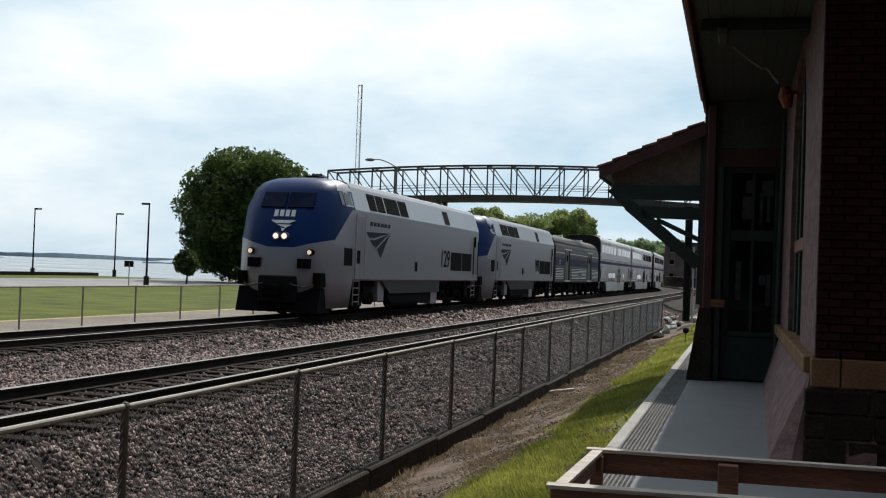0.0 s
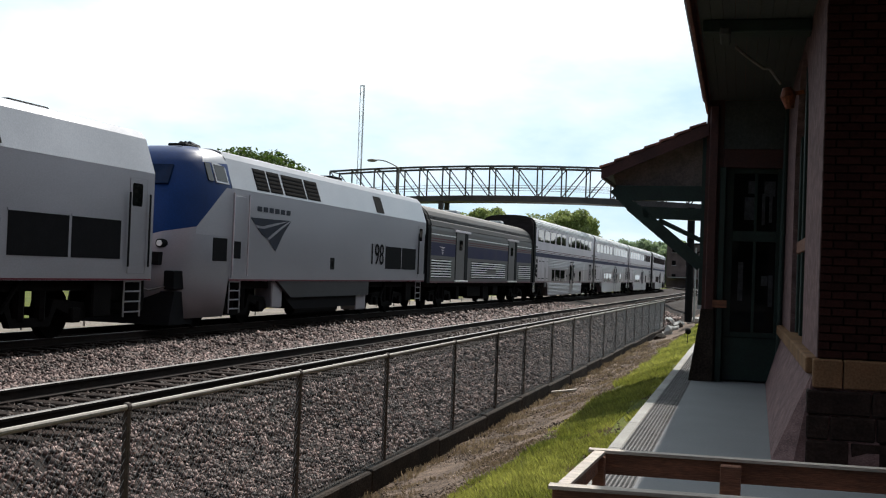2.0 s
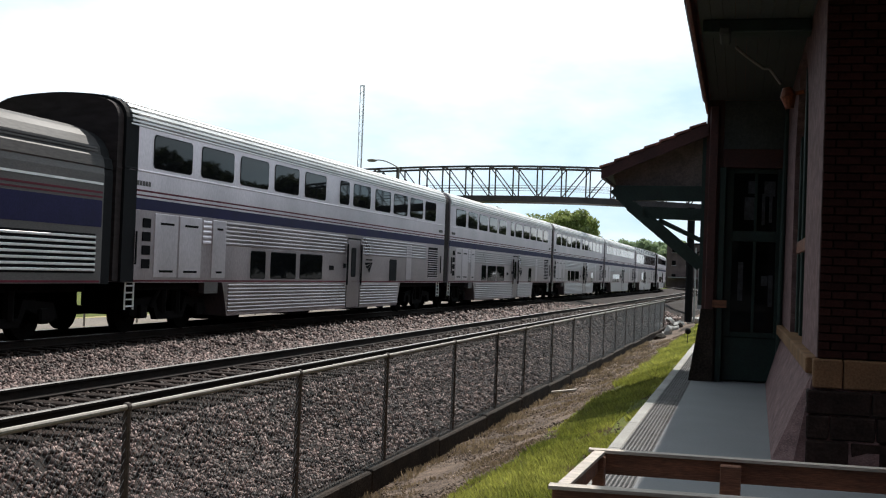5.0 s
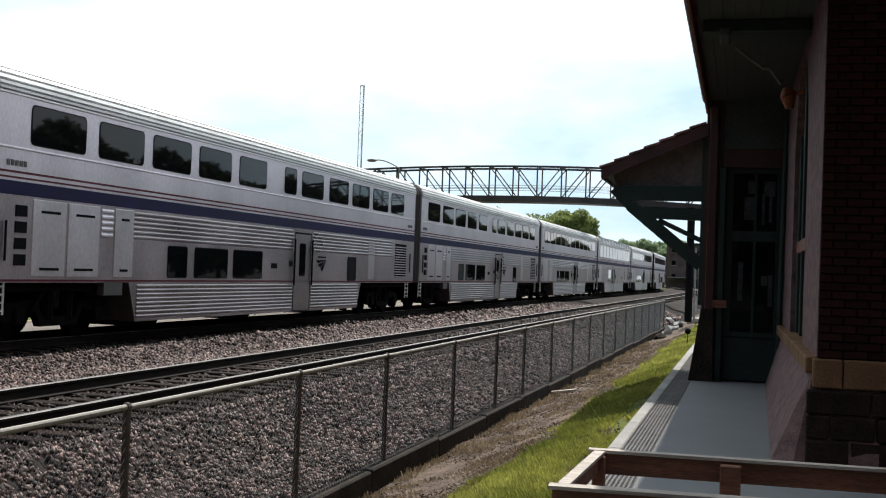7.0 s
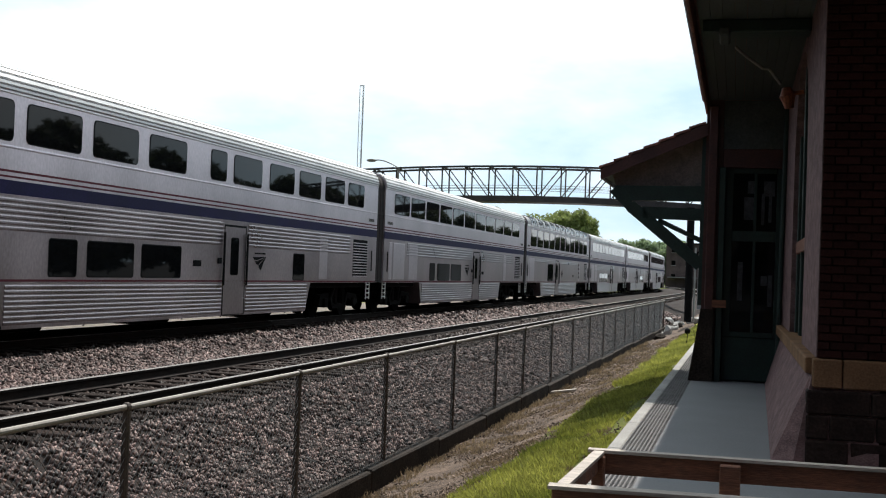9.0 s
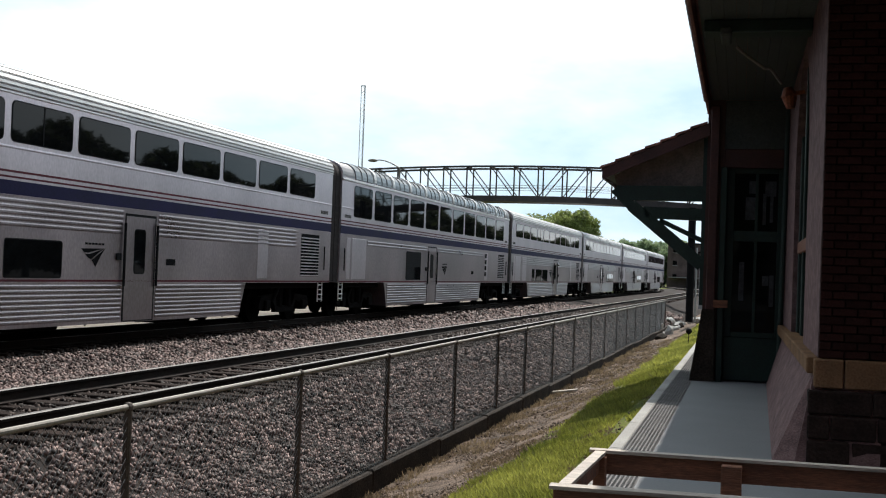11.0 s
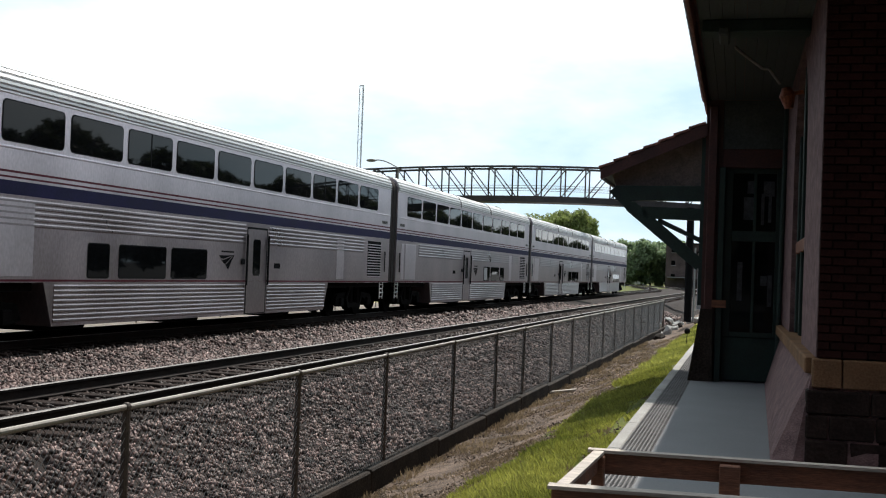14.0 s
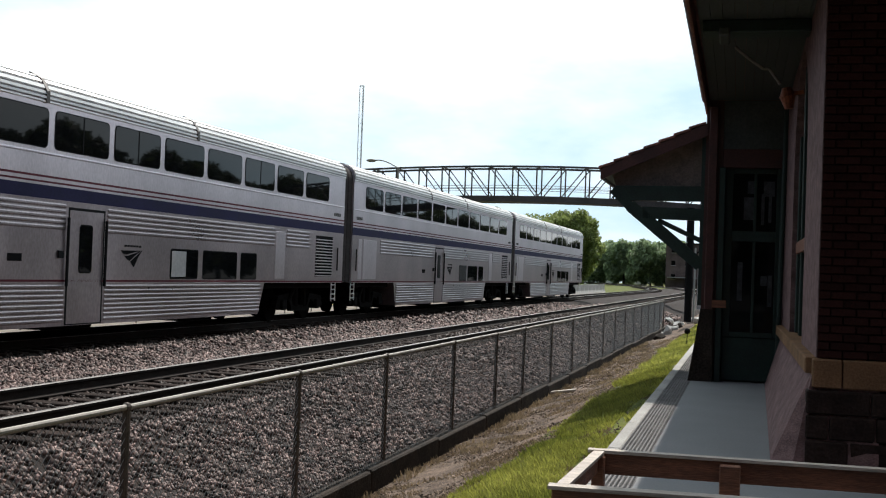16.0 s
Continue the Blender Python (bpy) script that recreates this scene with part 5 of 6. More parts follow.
        side_box(car, "hanging_box", mid, 4.0, 0.86, 4.7, 1.14, STEEL_DULL, 1.4, 1.552)
    else:
        for a, b in ((1.0, 1.35), (1.5, 2.9), (3.45, 4.6)) if kind == "coach_b" else ((1.0, 1.35), (1.5, 2.9)):
            side_box(car, "access_panel", mid, a, 1.22, b, 2.55, STEEL, 1.54, 1.562, 0.012)
    py = {"sleeper": 12.2, "lounge": 17.6, "coach_b": 15.4, "coach_c": 8.6}[kind]
    side_box(car, "small_plate", mid, py, 1.50, py + 0.4, 1.64, GRILLE, 1.545, 1.560)
    for yy in (0.75, L - 1.0):
        part("grab_rail", tube(bmesh.new(), (1.59, yy - mid, 1.5), (1.59, yy - mid, 2.2), 0.022, seg=8), DARK_TRIM, car)
        ladder(car, "end_ladder", mid, yy - 0.22, yy + 0.12, 0.55, 1.12, 4, STEEL_BRIGHT, 1.50)
    ey = {"sleeper": 15.9, "lounge": 12.9, "coach_b": 12.5, "coach_c": 12.75}[kind]
    arrow_logo(car, mid, ey, 1.62, 0.85, 0.36, GRILLE)
    lettering_bars(car, mid, ey - 0.3, ey + 0.4, 1.86, 0.04, 6, GRILLE)
    lettering_bars(car, mid, 0.75, 1.35, 3.17, 0.10, 5, STEEL_DULL)
    lettering_bars(car, mid, 24.6, 25.2, 3.17, 0.10, 5, STEEL_DULL)
    part("roof_hatch", boxed(-0.5, 8 - mid, 5.02, 0.5, 8.6 - mid, 5.07, 0.02), STEEL_DULL, car)
    if kind == "coach_c":
        for yy in (9.5, 15.4):
            part("roof_seam", prism(bmesh.new(), [(1.595, 4.40), (1.59, 4.62), (1.45, 4.85), (1.2, 4.98), (1.15, 4.9), (1.35, 4.76), (1.5, 4.55)], yy - mid, yy + 0.10 - mid), STEEL_DULL, car)
    return car


def baggage_car():
    L, mid = BAGGAGE, BAGGAGE / 2
    car = thing("baggage_car", "dull stainless steel baggage car with faded navy band", "baggage car")
    half = [(1.52, 1.10), (1.52, 3.28), (1.50, 3.40), (1.52, 3.42), (1.47, 3.62), (1.42, 3.66), (1.38, 3.83), (1.25, 4.01), (1.05, 4.15), (0.75, 4.26), (0.4, 4.32), (0.0, 4.345)]
    prof = half + [(-x, z) for x, z in reversed(half) if x > 0.001]
    part("body", prism(bmesh.new(), prof, 0.45 - mid, L - 0.45 - mid), STEEL_DULL, car)
    skin = [(x + 0.006, z + 0.006) for x, z in half if z >= 3.42]
    part("roof", prism(bmesh.new(), [(1.45, 3.40)] + skin + [(-x, z) for x, z in reversed(skin) if x > 0.01] + [(-1.45, 3.40)], 0.46 - mid, L - 0.46 - mid), BAG_ROOF, car, "sooty dark grey roof")
    dark = [(x * 0.985, z - 0.015) for x, z in prof]
    for a, b in ((0.10, 0.455), (L - 0.455, L - 0.1)):
        part("diaphragm", prism(bmesh.new(), dark, a - mid, b - mid), DARK_TRIM, car, "black end and diaphragm")
    doors = [(4.45, 6.48), (15.4, 17.5)]
    for i, (a, b) in enumerate(doors):
        d = side_box(car, "sliding_door", mid, a, 1.24, b, 3.24, STEEL_DULL, 1.46, 1.50)
        # Wide black strip paints the dark of the recess at the door's rear edge.
        side_box(car, "door_jamb", mid, b - 0.48, 1.20, b + 0.02, 3.30, DARK_TRIM, 1.515, 1.545)
        side_box(car, "door_jamb", mid, a - 0.06, 1.20, a + 0.04, 3.30, DARK_TRIM, 1.515, 1.535)
        side_box(car, "door_header", mid, a - 0.3, 3.30, b + 0.5, 3.40, STEEL, 1.49, 1.56, 0.01)
        side_box(car, "door_step", mid, a - 0.1, 1.14, b + 0.1, 1.21, STEEL_BRIGHT, 1.5, 1.58, 0.01)
        window(d, mid, a + 0.6, 2.55, a + 1.0, 2.95, 0.05)
        side_box(car, "door_face", mid, a + 0.04, 1.22, b - 0.49, 3.28, STEEL_DULL, 1.515, 1.528)
    spans = [(0.5, 4.36), (6.54, 15.3), (17.56, L - 0.5)]
    for a, b in spans:
        side_box(car, "band", mid, a, 2.22, b, 2.75, BLUE_BAND, 1.50, 1.526, label="faded navy band")
        side_box(car, "pinstripe", mid, a, 2.80, b, 2.835, RED_BAND, 1.50, 1.527)
        side_box(car, "pinstripe", mid, a, 3.06, b, 3.105, STEEL_BRIGHT, 1.50, 1.535)
        side_box(car, "pinstripe", mid, a, 2.89, b, 2.93, RED_BAND, 1.50, 1.527)
    for a, b in ((0.55, 3.62), (7.3, 14.6), (18.1, 21.5)):
        f = part("fluting", boxed(1.5, a - mid, 1.30, 1.526, b - mid, 2.08), GRILLE, car, "bright horizontal fluting strips")
        for i in range(7):
            z = 1.34 + i * 0.108
            part("strip", boxed(1.524, a - mid, z, 1.55, b - mid, z + 0.05, 0.008), STEEL_BRIGHT, f)
    side_box(car, "plate", mid, 10.4, 1.52, 12.4, 1.72, STEEL_DULL, 1.52, 1.556)
    side_box(car, "sill_stripe", mid, 0.5, 1.12, L - 0.5, 1.16, RED_BAND, 1.5, 1.528)
    for z in (3.47, 3.53, 3.72, 3.78):
        w = 1.5 - (z - 3.42) * 0.28
        part("roof_bead", boxed(w - 0.02, 0.6 - mid, z, w + 0.02, L - 0.6 - mid, z + 0.03), STEEL_DULL, car)
    for y in (7.3, 16.8):
        part("roof_vent", boxed(0.1, y - mid, 4.25, 0.75, y + 0.7 - mid, 4.41, 0.03), ROOF_WHITE, car, "pale roof vent")
    bm = bmesh.new()
    for bl in ([(-0.45, 0.35), (0.45, 0.35), (0.1, 0.2)], [(-0.25, 0.12), (0.35, 0.12), (0.05, -0.02)], [(-0.1, -0.08), (0.2, -0.08), (0.05, -0.3)]):
        prism(bm, [(2.2 - mid + u, 2.42 + v * 0.5) for u, v in bl], 1.52, 1.532, "x")
    part("emblem", bm, STEEL, car, "pale swept arrow emblem in plain shapes")
    truck(car, mid, 3.2, 2.6), truck(car, mid, L - 3.2, 2.6)
    part("underframe", boxed(-1.2, 0.5 - mid, 0.92, 1.2, L - 0.5 - mid, 1.10), UNDER, car)
    for a, b, z in ((8.0, 10.6, 0.45), (11.2, 12.4, 0.30), (13.4, 14.6, 0.5), (6.0, 6.5, 0.35)):
        part("equipment_box", boxed(0.2, a - mid, z, 1.2, b - mid, 0.93, 0.03), UNDER, car)
    for yy in (0.0, L):
        put("coupler", shared(("coupler",), None, None), car, pose(0, yy - mid, 0))
    return car


def engine(number, lit):
    L, mid = ENGINE, ENGINE / 2
    loco = thing("locomotive", f"silver and blue diesel passenger locomotive numbered {number}", "locomotive", "locomotives")
    Y = lambda y: y - mid
    # hood behind the cab
    half = [(1.55, 1.16), (1.55, 3.46), (1.30, 4.20), (1.16, 4.36), (0.9, 4.43), (0.0, 4.45)]
    prof = half + [(-x, z) for x, z in reversed(half) if x > 0.001]
    part("hood", prism(bmesh.new(), prof, Y(3.35), Y(20.75)), SILVER, loco)
    top = [(1.556, 3.465), (1.305, 4.208), (1.165, 4.366), (0.9, 4.436), (0.0, 4.456)]
    up = top + [(-x, z) for x, z in reversed(top) if x > 0.001] + [(-1.5, 3.467), (1.5, 3.467)]
    part("upper_band", prism(bmesh.new(), up, Y(3.36), Y(20.74)), PALE_PAINT, loco, "pale upper hood band")
    # chamfered rear end
    bm = bmesh.new()
    a = [bm.verts.new((x, Y(20.75), z)) for x, z in prof]
    b = [bm.verts.new((x * 0.90, Y(21.0), 1.16 + (z - 1.16) * 0.985)) for x, z in prof]
    for i in range(len(a)):
        j = (i + 1) % len(a)
        bm.faces.new((a[i], a[j], b[j], b[i]))
    bm.faces.new(b)
    part("rear_end", bm, SILVER, loco)
    # cab and nose: rings of (half width, shoulder y, nose half width, nose y, height at nose, shoulder and back)
    rings = [(1.42, 1.55, 0.95, 0.98, 0.28, 0.28, 0.28), (1.52, 1.48, 1.0, 0.83, 1.10, 1.10, 1.10), (1.55, 1.46, 1.0, 0.80, 1.30, 1.30, 1.30),
             (1.55, 1.52, 0.98, 0.91, 2.14, 2.42, 2.46), (1.55, 1.62, 0.98, 1.0, 2.60, 2.68, 2.72), (1.55, 1.72, 0.98, 1.14, 2.98, 3.05, 3.10), (1.54, 1.82, 0.97, 1.28, 3.30, 3.40, 3.46),
             (1.38, 2.05, 0.93, 1.60, 3.90, 3.98, 4.05), (1.24, 2.3, 0.86, 1.86, 4.18, 4.22, 4.28), (0.95, 2.6, 0.62, 2.25, 4.34, 4.38, 4.40), (0.5, 3.0, 0.3, 2.8, 4.44, 4.45, 4.45)]
    bm = bmesh.new()
    grid = []
    for w, sy, nw, ny, zn, zs, zb in rings:
        vee = 0.14 if zn == 2.14 else 0.0
        pts = [(w, 3.36, zb), (w, sy, zs), (nw, ny + 0.10, zn + vee), (0.45, ny, zn), (0, ny - 0.02, zn)]
        pts = pts + [(-x, y, z) for x, y, z in reversed(pts[:-1])]
        grid.append([bm.verts.new((x, Y(y), z)) for x, y, z in pts])
    for k, (r0, r1) in enumerate(zip(grid, grid[1:])):
        for i in range(len(r0) - 1):
            f = bm.faces.new((r0[i], r0[i + 1], r1[i + 1], r1[i]))
            back = i in (0, len(r0) - 2)
            f.smooth = True
            f.material_index = 1 if k >= 3 and not (back and k >= 7) else 0
            if back and k in (6,):
                f.material_index = 1
            if back and k >= 7:
                f.material_index = 2
    bm.faces.new([v for v in grid[-1]])
    bm.faces.new([v for v in reversed(grid[0])])
    part("cab", bm, [SILVER, BLUE, PALE_PAINT], loco, "blue and silver sloped nose and cab")
    # pale wedge behind the blue on each side, following the angled colour break
    for s in (1, -1):
        bm = prism(bmesh.new(), [(Y(1.50), 2.25), (Y(1.55), 2.42), (Y(3.05), 3.44), (Y(3.38), 3.44), (Y(3.38), 2.25)], 1.551 * s, 1.556 * s, "x")
        part("colour_break", bm, SILVER, loco)
    # windscreen of two panes, laid on the slope
    for s in (1, -1):
        bm = bmesh.new()
        q = [(0.05 * s, 1.30, 3.36), (0.88 * s, 1.38, 3.38), (0.86 * s, 1.66, 3.84), (0.05 * s, 1.56, 3.84)]
        n = Vector((0, -0.8, 0.6)) * 0.06
        lo = [bm.verts.new((x, Y(y), z)) for x, y, z in q]
        hi = [bm.verts.new(Vector((x, Y(y), z)) + n) for x, y, z in q]
        bm.faces.new(hi)
        for i in range(4):
            bm.faces.new((lo[i], lo[(i + 1) % 4], hi[(i + 1) % 4], hi[i]))
        part("windscreen", bm, SCREEN, loco)
    # cab side windows and the four square intakes on the sloped band
    def slope_box(name, y0, y1, z0, z1, material, parent=loco, lift=0.012):
        f = lambda z: 1.556 - (z - 3.465) * 0.3378
        bm = prism(bmesh.new(), [(f(z0) - 0.02, z0), (f(z0) + lift, z0), (f(z1) + lift, z1), (f(z1) - 0.02, z1)], Y(y0), Y(y1))
        return part(name, bm, material, parent)
    slope_box("cab_window", 2.12, 2.40, 3.55, 3.98, GLASS)
    cw = slope_box("cab_window", 2.50, 3.20, 3.53, 4.02, PALE_PAINT)
    slope_box("pane", 2.57, 3.13, 3.58, 3.97, GLASS, cw, 0.02)
    for a, b in ((4.88, 5.66), (5.78, 6.58), (6.75, 8.28), (8.42, 9.40)):
        g = slope_box("intake_grille", a, b, 3.53, 4.10, GRILLE)
        for i in range(5):
            slope_box("louvre_slat", a + 0.03, b - 0.03, 3.56 + i * 0.11, 3.60 + i * 0.11, UNDER, g, 0.025)
    slope_box("intake_grille", 14.7, 15.5, 3.52, 4.08, GRILLE)
    # body side details
    for side in (1, -1):
        for a, b in ((15.75, 17.6), (17.7, 19.45)):
            g = side_box(loco, "radiator_grille", mid, a, 1.60, b, 2.40, GRILLE, 1.545, 1.558, side=side)
            side_box(g, "grille_frame", mid, a - 0.03, 2.39, b + 0.03, 2.43, SILVER, 1.545, 1.566, side=side)
        side_box(loco, "sill_stripe", mid, 3.36, 1.165, 20.74, 1.20, RED_BAND, 1.54, 1.5535, side=side)
    side_box(loco, "small_grille", mid, 2.42, 1.64, 3.18, 2.20, GRILLE, 1.545, 1.560)
    fp = side_box(loco, "filler_panel", mid, 10.35, 1.52, 10.7, 1.88, DARK_TRIM, 1.545, 1.560, 0.01)
    part("filler_cap", tube(bmesh.new(), (1.55, Y(10.53), 1.70), (1.585, Y(10.53), 1.70), 0.09, seg=14), GRILLE, fp)
    door = side_box(loco, "cab_door", mid, 3.45, 1.22, 4.2, 3.30, SILVER, 1.545, 1.562, 0.012)
    for y in (3.40, 4.28):
        part("grab_rail", tube(bmesh.new(), (1.61, Y(y), 1.3), (1.61, Y(y), 3.35), 0.022, seg=8), STEEL, loco)
    side_box(loco, "step_recess", mid, 3.5, 1.72, 3.95, 2.15, GRILLE, 1.55, 1.566)
    rear = side_box(loco, "rear_door", mid, 19.75, 1.30, 20.45, 3.30, SILVER, 1.545, 1.558, 0.012)
    window(rear, mid, 19.85, 2.72, 20.25, 3.2, 0.05)
    for y in (19.7, 20.52):
        part("grab_rail", tube(bmesh.new(), (1.60, Y(y), 1.45), (1.60, Y(y), 3.0), 0.022, seg=8), DARK_TRIM, loco)
    ladder(loco, "ladder", mid, 3.5, 4.1, 0.35, 1.25, 4, SILVER, 1.50)
    ladder(loco, "ladder", mid, 19.75, 20.4, 0.40, 1.25, 4, SILVER, 1.50)
    arrow_logo(loco, mid, 5.85, 2.40, 2.75, 0.88, EMBLEM, 1.564, "large dark swept arrow emblem in plain shapes")
    lettering_bars(loco, mid, 4.9, 7.2, 3.02 if lit else 2.98, 0.13, 6, EMBLEM)
    number_text(loco, mid, number, 14.02, 1.74, 0.74, GRILLE)
    # front: lamps, number bar, emblem, grilles, pilot and coupler
    lamp = LAMP_GLOW if lit else WHITE_PAINT
    for x in (-0.14, 0.14):
        h = part("headlight", tube(bmesh.new(), (x, Y(1.06), 2.48), (x, Y(0.86), 2.48), 0.14, 0.12, 16), SILVER, loco)
        part("lens", tube(bmesh.new(), (x, Y(0.87), 2.48), (x, Y(0.845), 2.48), 0.085, 0.085, 16), lamp, h)
    for s in (-1, 1):
        h = part("ditch_light", tube(bmesh.new(), (s * 0.98, Y(1.14), 2.0), (s * 0.98, Y(0.88), 2.0), 0.11, 0.10, 14), GRILLE, loco)
        part("lens", tube(bmesh.new(), (s * 0.98, Y(0.89), 2.0), (s * 0.98, Y(0.86), 2.0), 0.07, 0.07, 14), LAMP_DIM if lit else WHITE_PAINT, h)
        g = part("front_grille", boxed(s * 0.62, Y(0.79), 1.50, s * 1.02, Y(1.1), 1.80, 0.01), GRILLE, loco)
        part("step_well", boxed(s * 1.12, Y(0.88), 0.95, s * 1.38, Y(1.4), 1.38, 0.02), GRILLE, loco)
    bm = bmesh.new()
    for i in range(4):
        z0, z1 = 3.10, 3.31
        x0 = -0.36 + i * 0.19
        prism(bm, [(Y(1.26), z0), (Y(1.165), z0), (Y(1.255), z1), (Y(1.36), z1)], x0, x0 + 0.13, "x")
    part("number_bars", bm, WHITE_PAINT, loco, "white number block as plain bars")
    bm = bmesh.new()
    for bl in ([(-0.42, 0.12), (0.42, 0.12), (0.2, 0.02), (-0.24, 0.02)], [(-0.2, -0.02), (0.3, -0.02), (0.1, -0.12)], [(-0.05, -0.12), (0.1, -0.14), (0.02, -0.24)]):
        f = [bm.verts.new((u, Y(1.155) + v * 0.38, 2.86 + v)) for u, v in bl]
        g = [bm.verts.new((u, Y(1.055) + v * 0.38, 2.86 + v)) for u, v in bl]
        bm.faces.new(g)
        for i in range(len(f)):
            bm.faces.new((f[i], f[(i + 1) % len(f)], g[(i + 1) % len(f)], g[i]))
    part("emblem", bm, WHITE_PAINT, loco, "white swept arrow emblem in plain shapes")
    part("coupler", boxed(-0.2, Y(0.0), 0.62, 0.2, Y(1.2), 1.0, 0.05), UNDER, loco)
    part("coupler_pocket", boxed(-0.62, Y(0.72), 0.42, 0.62, Y(1.2), 1.26, 0.04), DARK_TRIM, loco)
    part("pilot", prism(bmesh.new(), [(Y(0.76), 0.14), (Y(1.9), 0.14), (Y(1.9), 0.9), (Y(0.98), 0.9)], -1.35, 1.35, "x"), GRILLE, loco, "dark grey snow-plough pilot")
    for s in (-1, 1):
        bm = bmesh.new()
        tube(bm, (s * 0.45, Y(0.72), 1.02), (s * 0.85, Y(0.70), 0.92), 0.022, seg=6)
        tube(bm, (s * 0.85, Y(0.70), 0.92), (s * 1.25, Y(0.95), 1.04), 0.022, seg=6)
        part("uncoupling_lever", bm, STEEL_DULL, loco)
    # roof equipment
    for y, w, d, h, m in ((3.3, 0.5, 0.5, 0.12, DARK_TRIM), (4.6, 0.3, 0.6, 0.10, GRILLE), (13.0, 1.0, 1.0, 0.17, GRILLE), (17.0, 1.1, 1.3, 0.10, GRILLE)):
        part("roof_unit", boxed(-w / 2, Y(y), 4.44, w / 2, Y(y + d), 4.45 + h, 0.03), m, loco)
    bm = bmesh.new()
    for dx in (-0.12, 0, 0.12):
        tube(bm, (dx, Y(4.3), 4.58), (dx, Y(3.75), 4.60), 0.035, 0.07, 8)
    part("horn", bm, STEEL_DULL, loco)
    # underside: tank and trucks
    part("fuel_tank", prism(bmesh.new(), [(Y(7.1), 1.16), (Y(14.1), 1.16), (Y(14.0), 0.62), (Y(13.4), 0.36), (Y(7.9), 0.36), (Y(7.2), 0.70)], -1.42, 1.42, "x"), GRILLE, loco, "dark grey fuel tank")
    part("side_skirt", prism(bmesh.new(), [(Y(6.4), 1.165), (Y(14.1), 1.165), (Y(14.1), 0.70), (Y(7.4), 0.70)], 1.44, 1.53, "x"), DARK_PAINT, loco)
    part("underframe", boxed(-1.3, Y(1.3), 0.95, 1.3, Y(20.9), 1.16), UNDER, loco)
    truck(loco, mid, 4.4, 2.75, 0.51, half=1.22), truck(loco, mid, 16.9, 2.75, 0.51, half=1.22)
    for y, d, z in ((6.3, 0.7, 0.42), (13.15, 0.95, 0.22), (18.7, 0.7, 0.42)):
        part("sand_box", boxed(0.9, Y(y), z, 1.438, Y(y + d), 1.15, 0.03), SILVER if y < 15 else UNDER, loco)
    part("air_tank", tube(bmesh.new(), (1.25, Y(8.0), 0.34), (1.25, Y(11.5), 0.34), 0.16, seg=14), UNDER, loco)
    return loco


def train_front(t):
    """Arc length of the joint between baggage car and first coach."""
    return 96.143 - 14.9944 * t - 0.01116 * t * t + 0.62 * math.exp(-t / 1.3)


def build_train():
    made = []
    a = engine("129", True)
    b = engine("198", False)
    made.append((a, -BAGGAGE - 2 * ENGINE + ENGINE / 2))
    made.append((b, -BAGGAGE - ENGINE / 2))
    made.append((baggage_car_after_coach(), -BAGGAGE / 2))
    return made


def baggage_car_after_coach():
    shared(("coupler",), lambda: boxed(-0.12, -0.45, 0.62, 0.12, 0.45, 0.95, 0.03), UNDER)
    return baggage_car()


ROOFGLASS = mat("grey_tinted_roof_glass", (0.16, 0.165, 0.17), 0.12, var=0.15, scale=0.6, fine=5, bump=0, spec=0.7)
COACHES = [("sleeper", True), ("sleeper", False), ("sleeper", False), ("coach_b", False), ("lounge", False), ("coach_b", False), ("coach_c", False), ("coach_c", False), ("coach_c", False)]
COACH_LABEL = {"sleeper": "stainless steel double-deck sleeping car with red and navy stripes",
               "coach_b": "stainless steel double-deck coach with a long row of upper windows",
               "coach_c": "stainless steel double-deck coach with three lower windows behind the door",
               "lounge": "stainless steel double-deck lounge car with tall windows and curved roof glazing"}


def motions():
    rows = [i * 0.5 for i in range(33)]
    for ob, offset in TRAIN:
        keys = []
        for t in rows:
            x, y, th = on_curve(train_front(t) + offset, 0.0)
            keys.append((t, pose(x, y, 0, 0, 0, math.degrees(th))))
        walk(ob, keys)
    # the wheels roll: less than a quarter turn from row to row
    for ob, y, r in WHEELS:
        keys = []
        for k in range(481):
            t = k / 30
            keys.append((t, pose(0, y, r, math.degrees((train_front(0) - train_front(t)) / r))))
        walk(ob, keys)


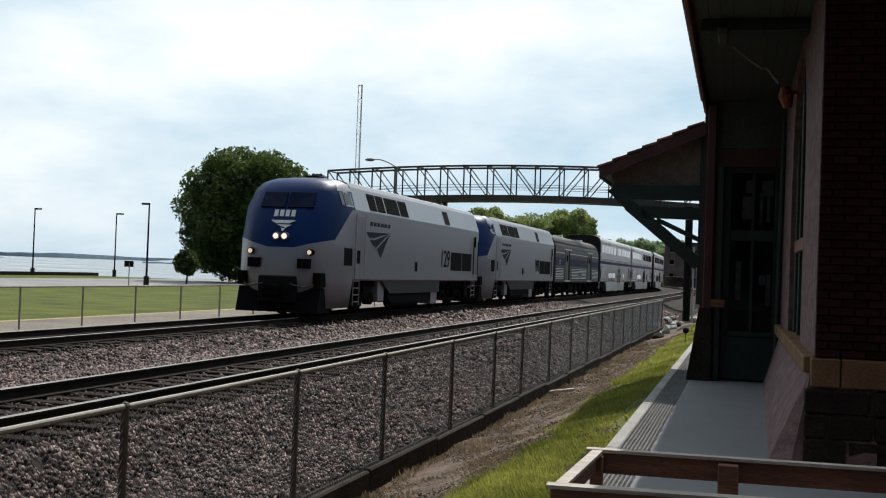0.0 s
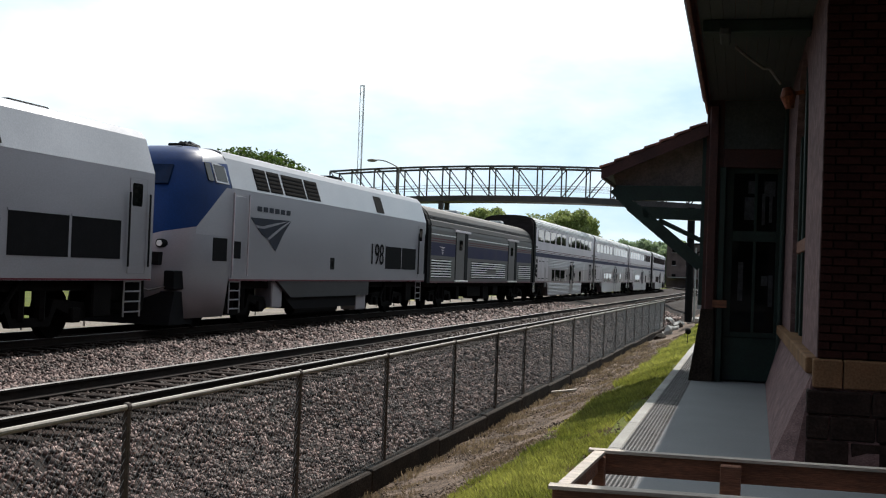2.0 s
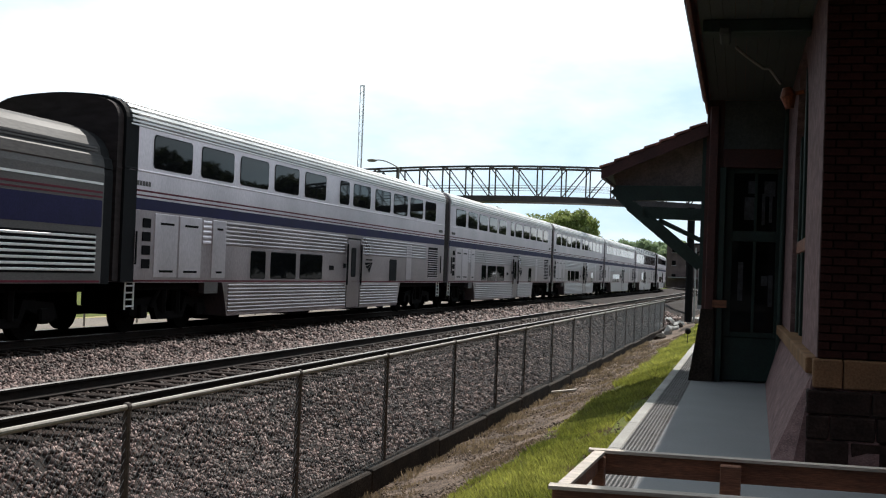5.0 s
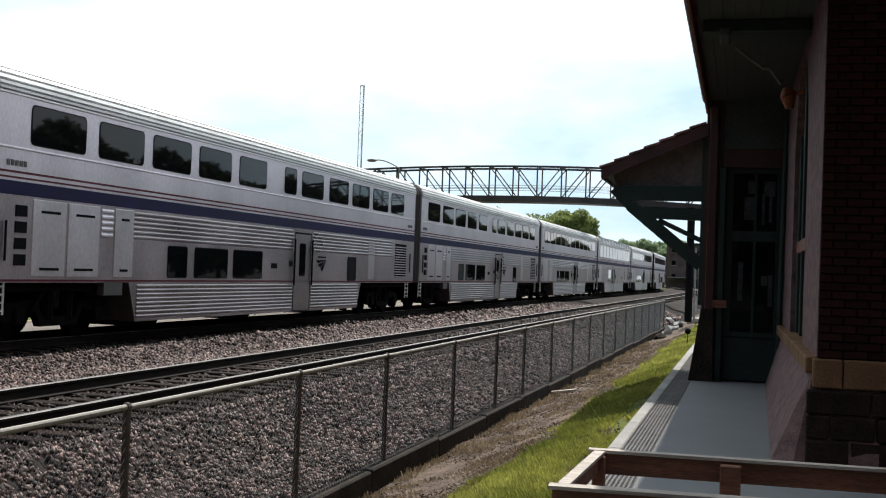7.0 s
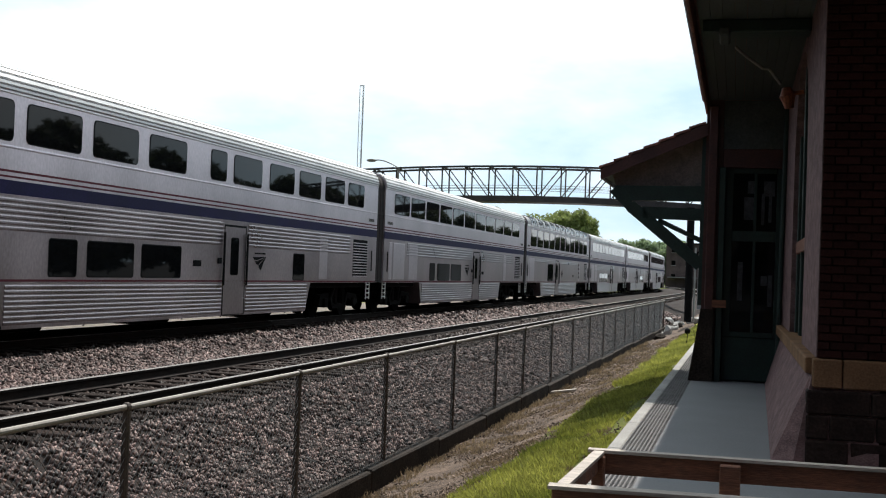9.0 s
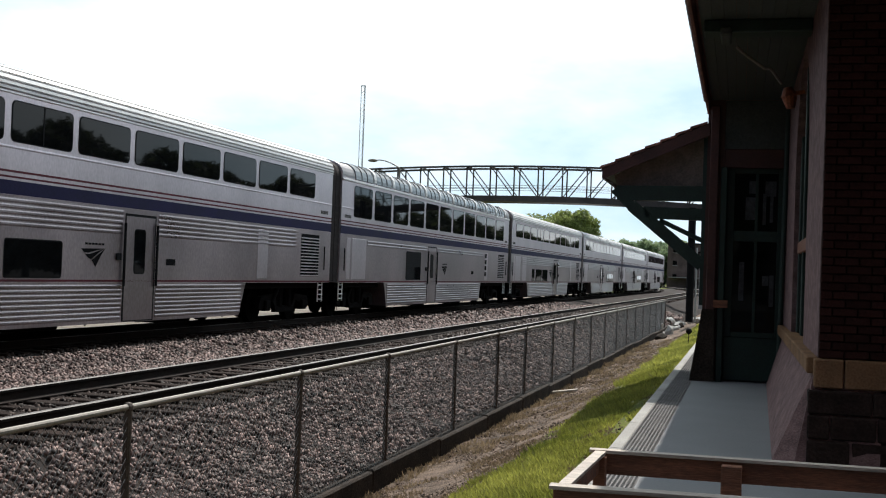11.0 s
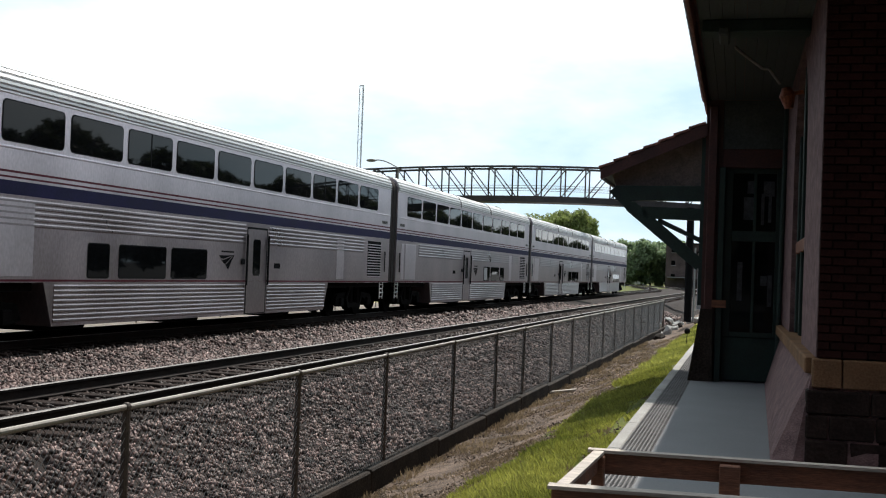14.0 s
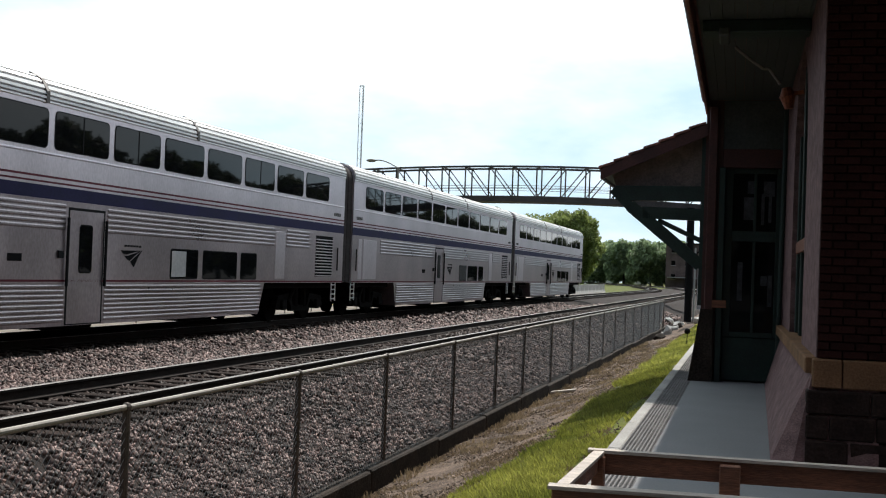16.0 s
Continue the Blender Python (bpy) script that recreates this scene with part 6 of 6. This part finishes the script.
# ---------------------------------------------------------------- build everything
build_ground()
FENCE_Y = [1.6, 4.6, 7.56, 10.85, 13.7, 17.04, 20.02, 22.6, 25.75, 28.85, 31.9, 34.9, 37.9, 40.9, 43.9, 46.9, 49.9, 52.9, 55.9, 58.5]
fence("fence", -4.4, FENCE_Y, -0.86, 0.52, "rusty chain-link fence along the near track", 0.075, 0.0021, 0.0225, 0.030, POST, GALV, {7: 0.12})
fence("fence", -19.0, [6 + 3.0 * i for i in range(31)], -0.41, 0.74, "low grey chain-link fence beyond the tracks", 0.22, 0.0006, 0.024, 0.028, GALV, GALV)
kerb = thing("kerb", "dark stained concrete kerb under the fence", "kerb", kind="structure")
for i in range(20):
    part("kerb_block", boxed(-4.48, 1.0 + 3 * i, -1.2, -4.30, 3.985 + 3 * i, -0.79 + 0.02 * math.sin(i * 2.1), 0.02), DARK_KERB, kerb)
build_platform()
build_station()
build_barrier()
build_bridge()
build_warehouse()
build_trees()
build_posts()
build_vans()
TRAIN = build_train()
for i, (kind, hood) in enumerate(COACHES):
    TRAIN.append((coach(COACH_LABEL[kind], kind, i, hood), COACH * (i + 0.5)))
track_far = build_track("far_track", 0.0, "far main line track with worn rails on timber sleepers")
track_near = build_track("near_track", TRACK_NEAR - TRACK_FAR, "near main line track with worn rails on timber sleepers")
build_sleepers(track_near, TRACK_NEAR - TRACK_FAR, 3.0, 150, 420)
build_sleepers(track_far, 0.0, 8.0, 120, 440)
# Stones stop short of the far track; the dark bed widens train shade.
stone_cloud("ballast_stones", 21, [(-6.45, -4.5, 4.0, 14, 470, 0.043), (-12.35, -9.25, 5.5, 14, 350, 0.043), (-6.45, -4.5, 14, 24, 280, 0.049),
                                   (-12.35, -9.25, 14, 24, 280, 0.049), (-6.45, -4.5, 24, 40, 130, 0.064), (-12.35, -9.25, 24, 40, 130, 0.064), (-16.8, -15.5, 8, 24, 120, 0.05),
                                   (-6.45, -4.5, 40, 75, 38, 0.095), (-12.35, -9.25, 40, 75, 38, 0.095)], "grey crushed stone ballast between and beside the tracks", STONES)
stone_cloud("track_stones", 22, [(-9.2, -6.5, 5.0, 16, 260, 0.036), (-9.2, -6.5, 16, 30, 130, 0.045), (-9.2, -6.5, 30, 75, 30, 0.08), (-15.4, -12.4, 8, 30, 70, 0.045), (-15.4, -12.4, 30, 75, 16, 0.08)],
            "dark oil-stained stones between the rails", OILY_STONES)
stone_cloud("soil_grit", 23, [(-4.28, -2.35, 7, 16, 420, 0.015), (-4.28, -2.35, 16, 26, 220, 0.02), (-4.28, -2.5, 26, 48, 80, 0.03), (-1.75, -1.36, 9, 24, 120, 0.015)], "brown grit and crumbs of soil on the bare slope", GRIT)
grass_blades()
motions()
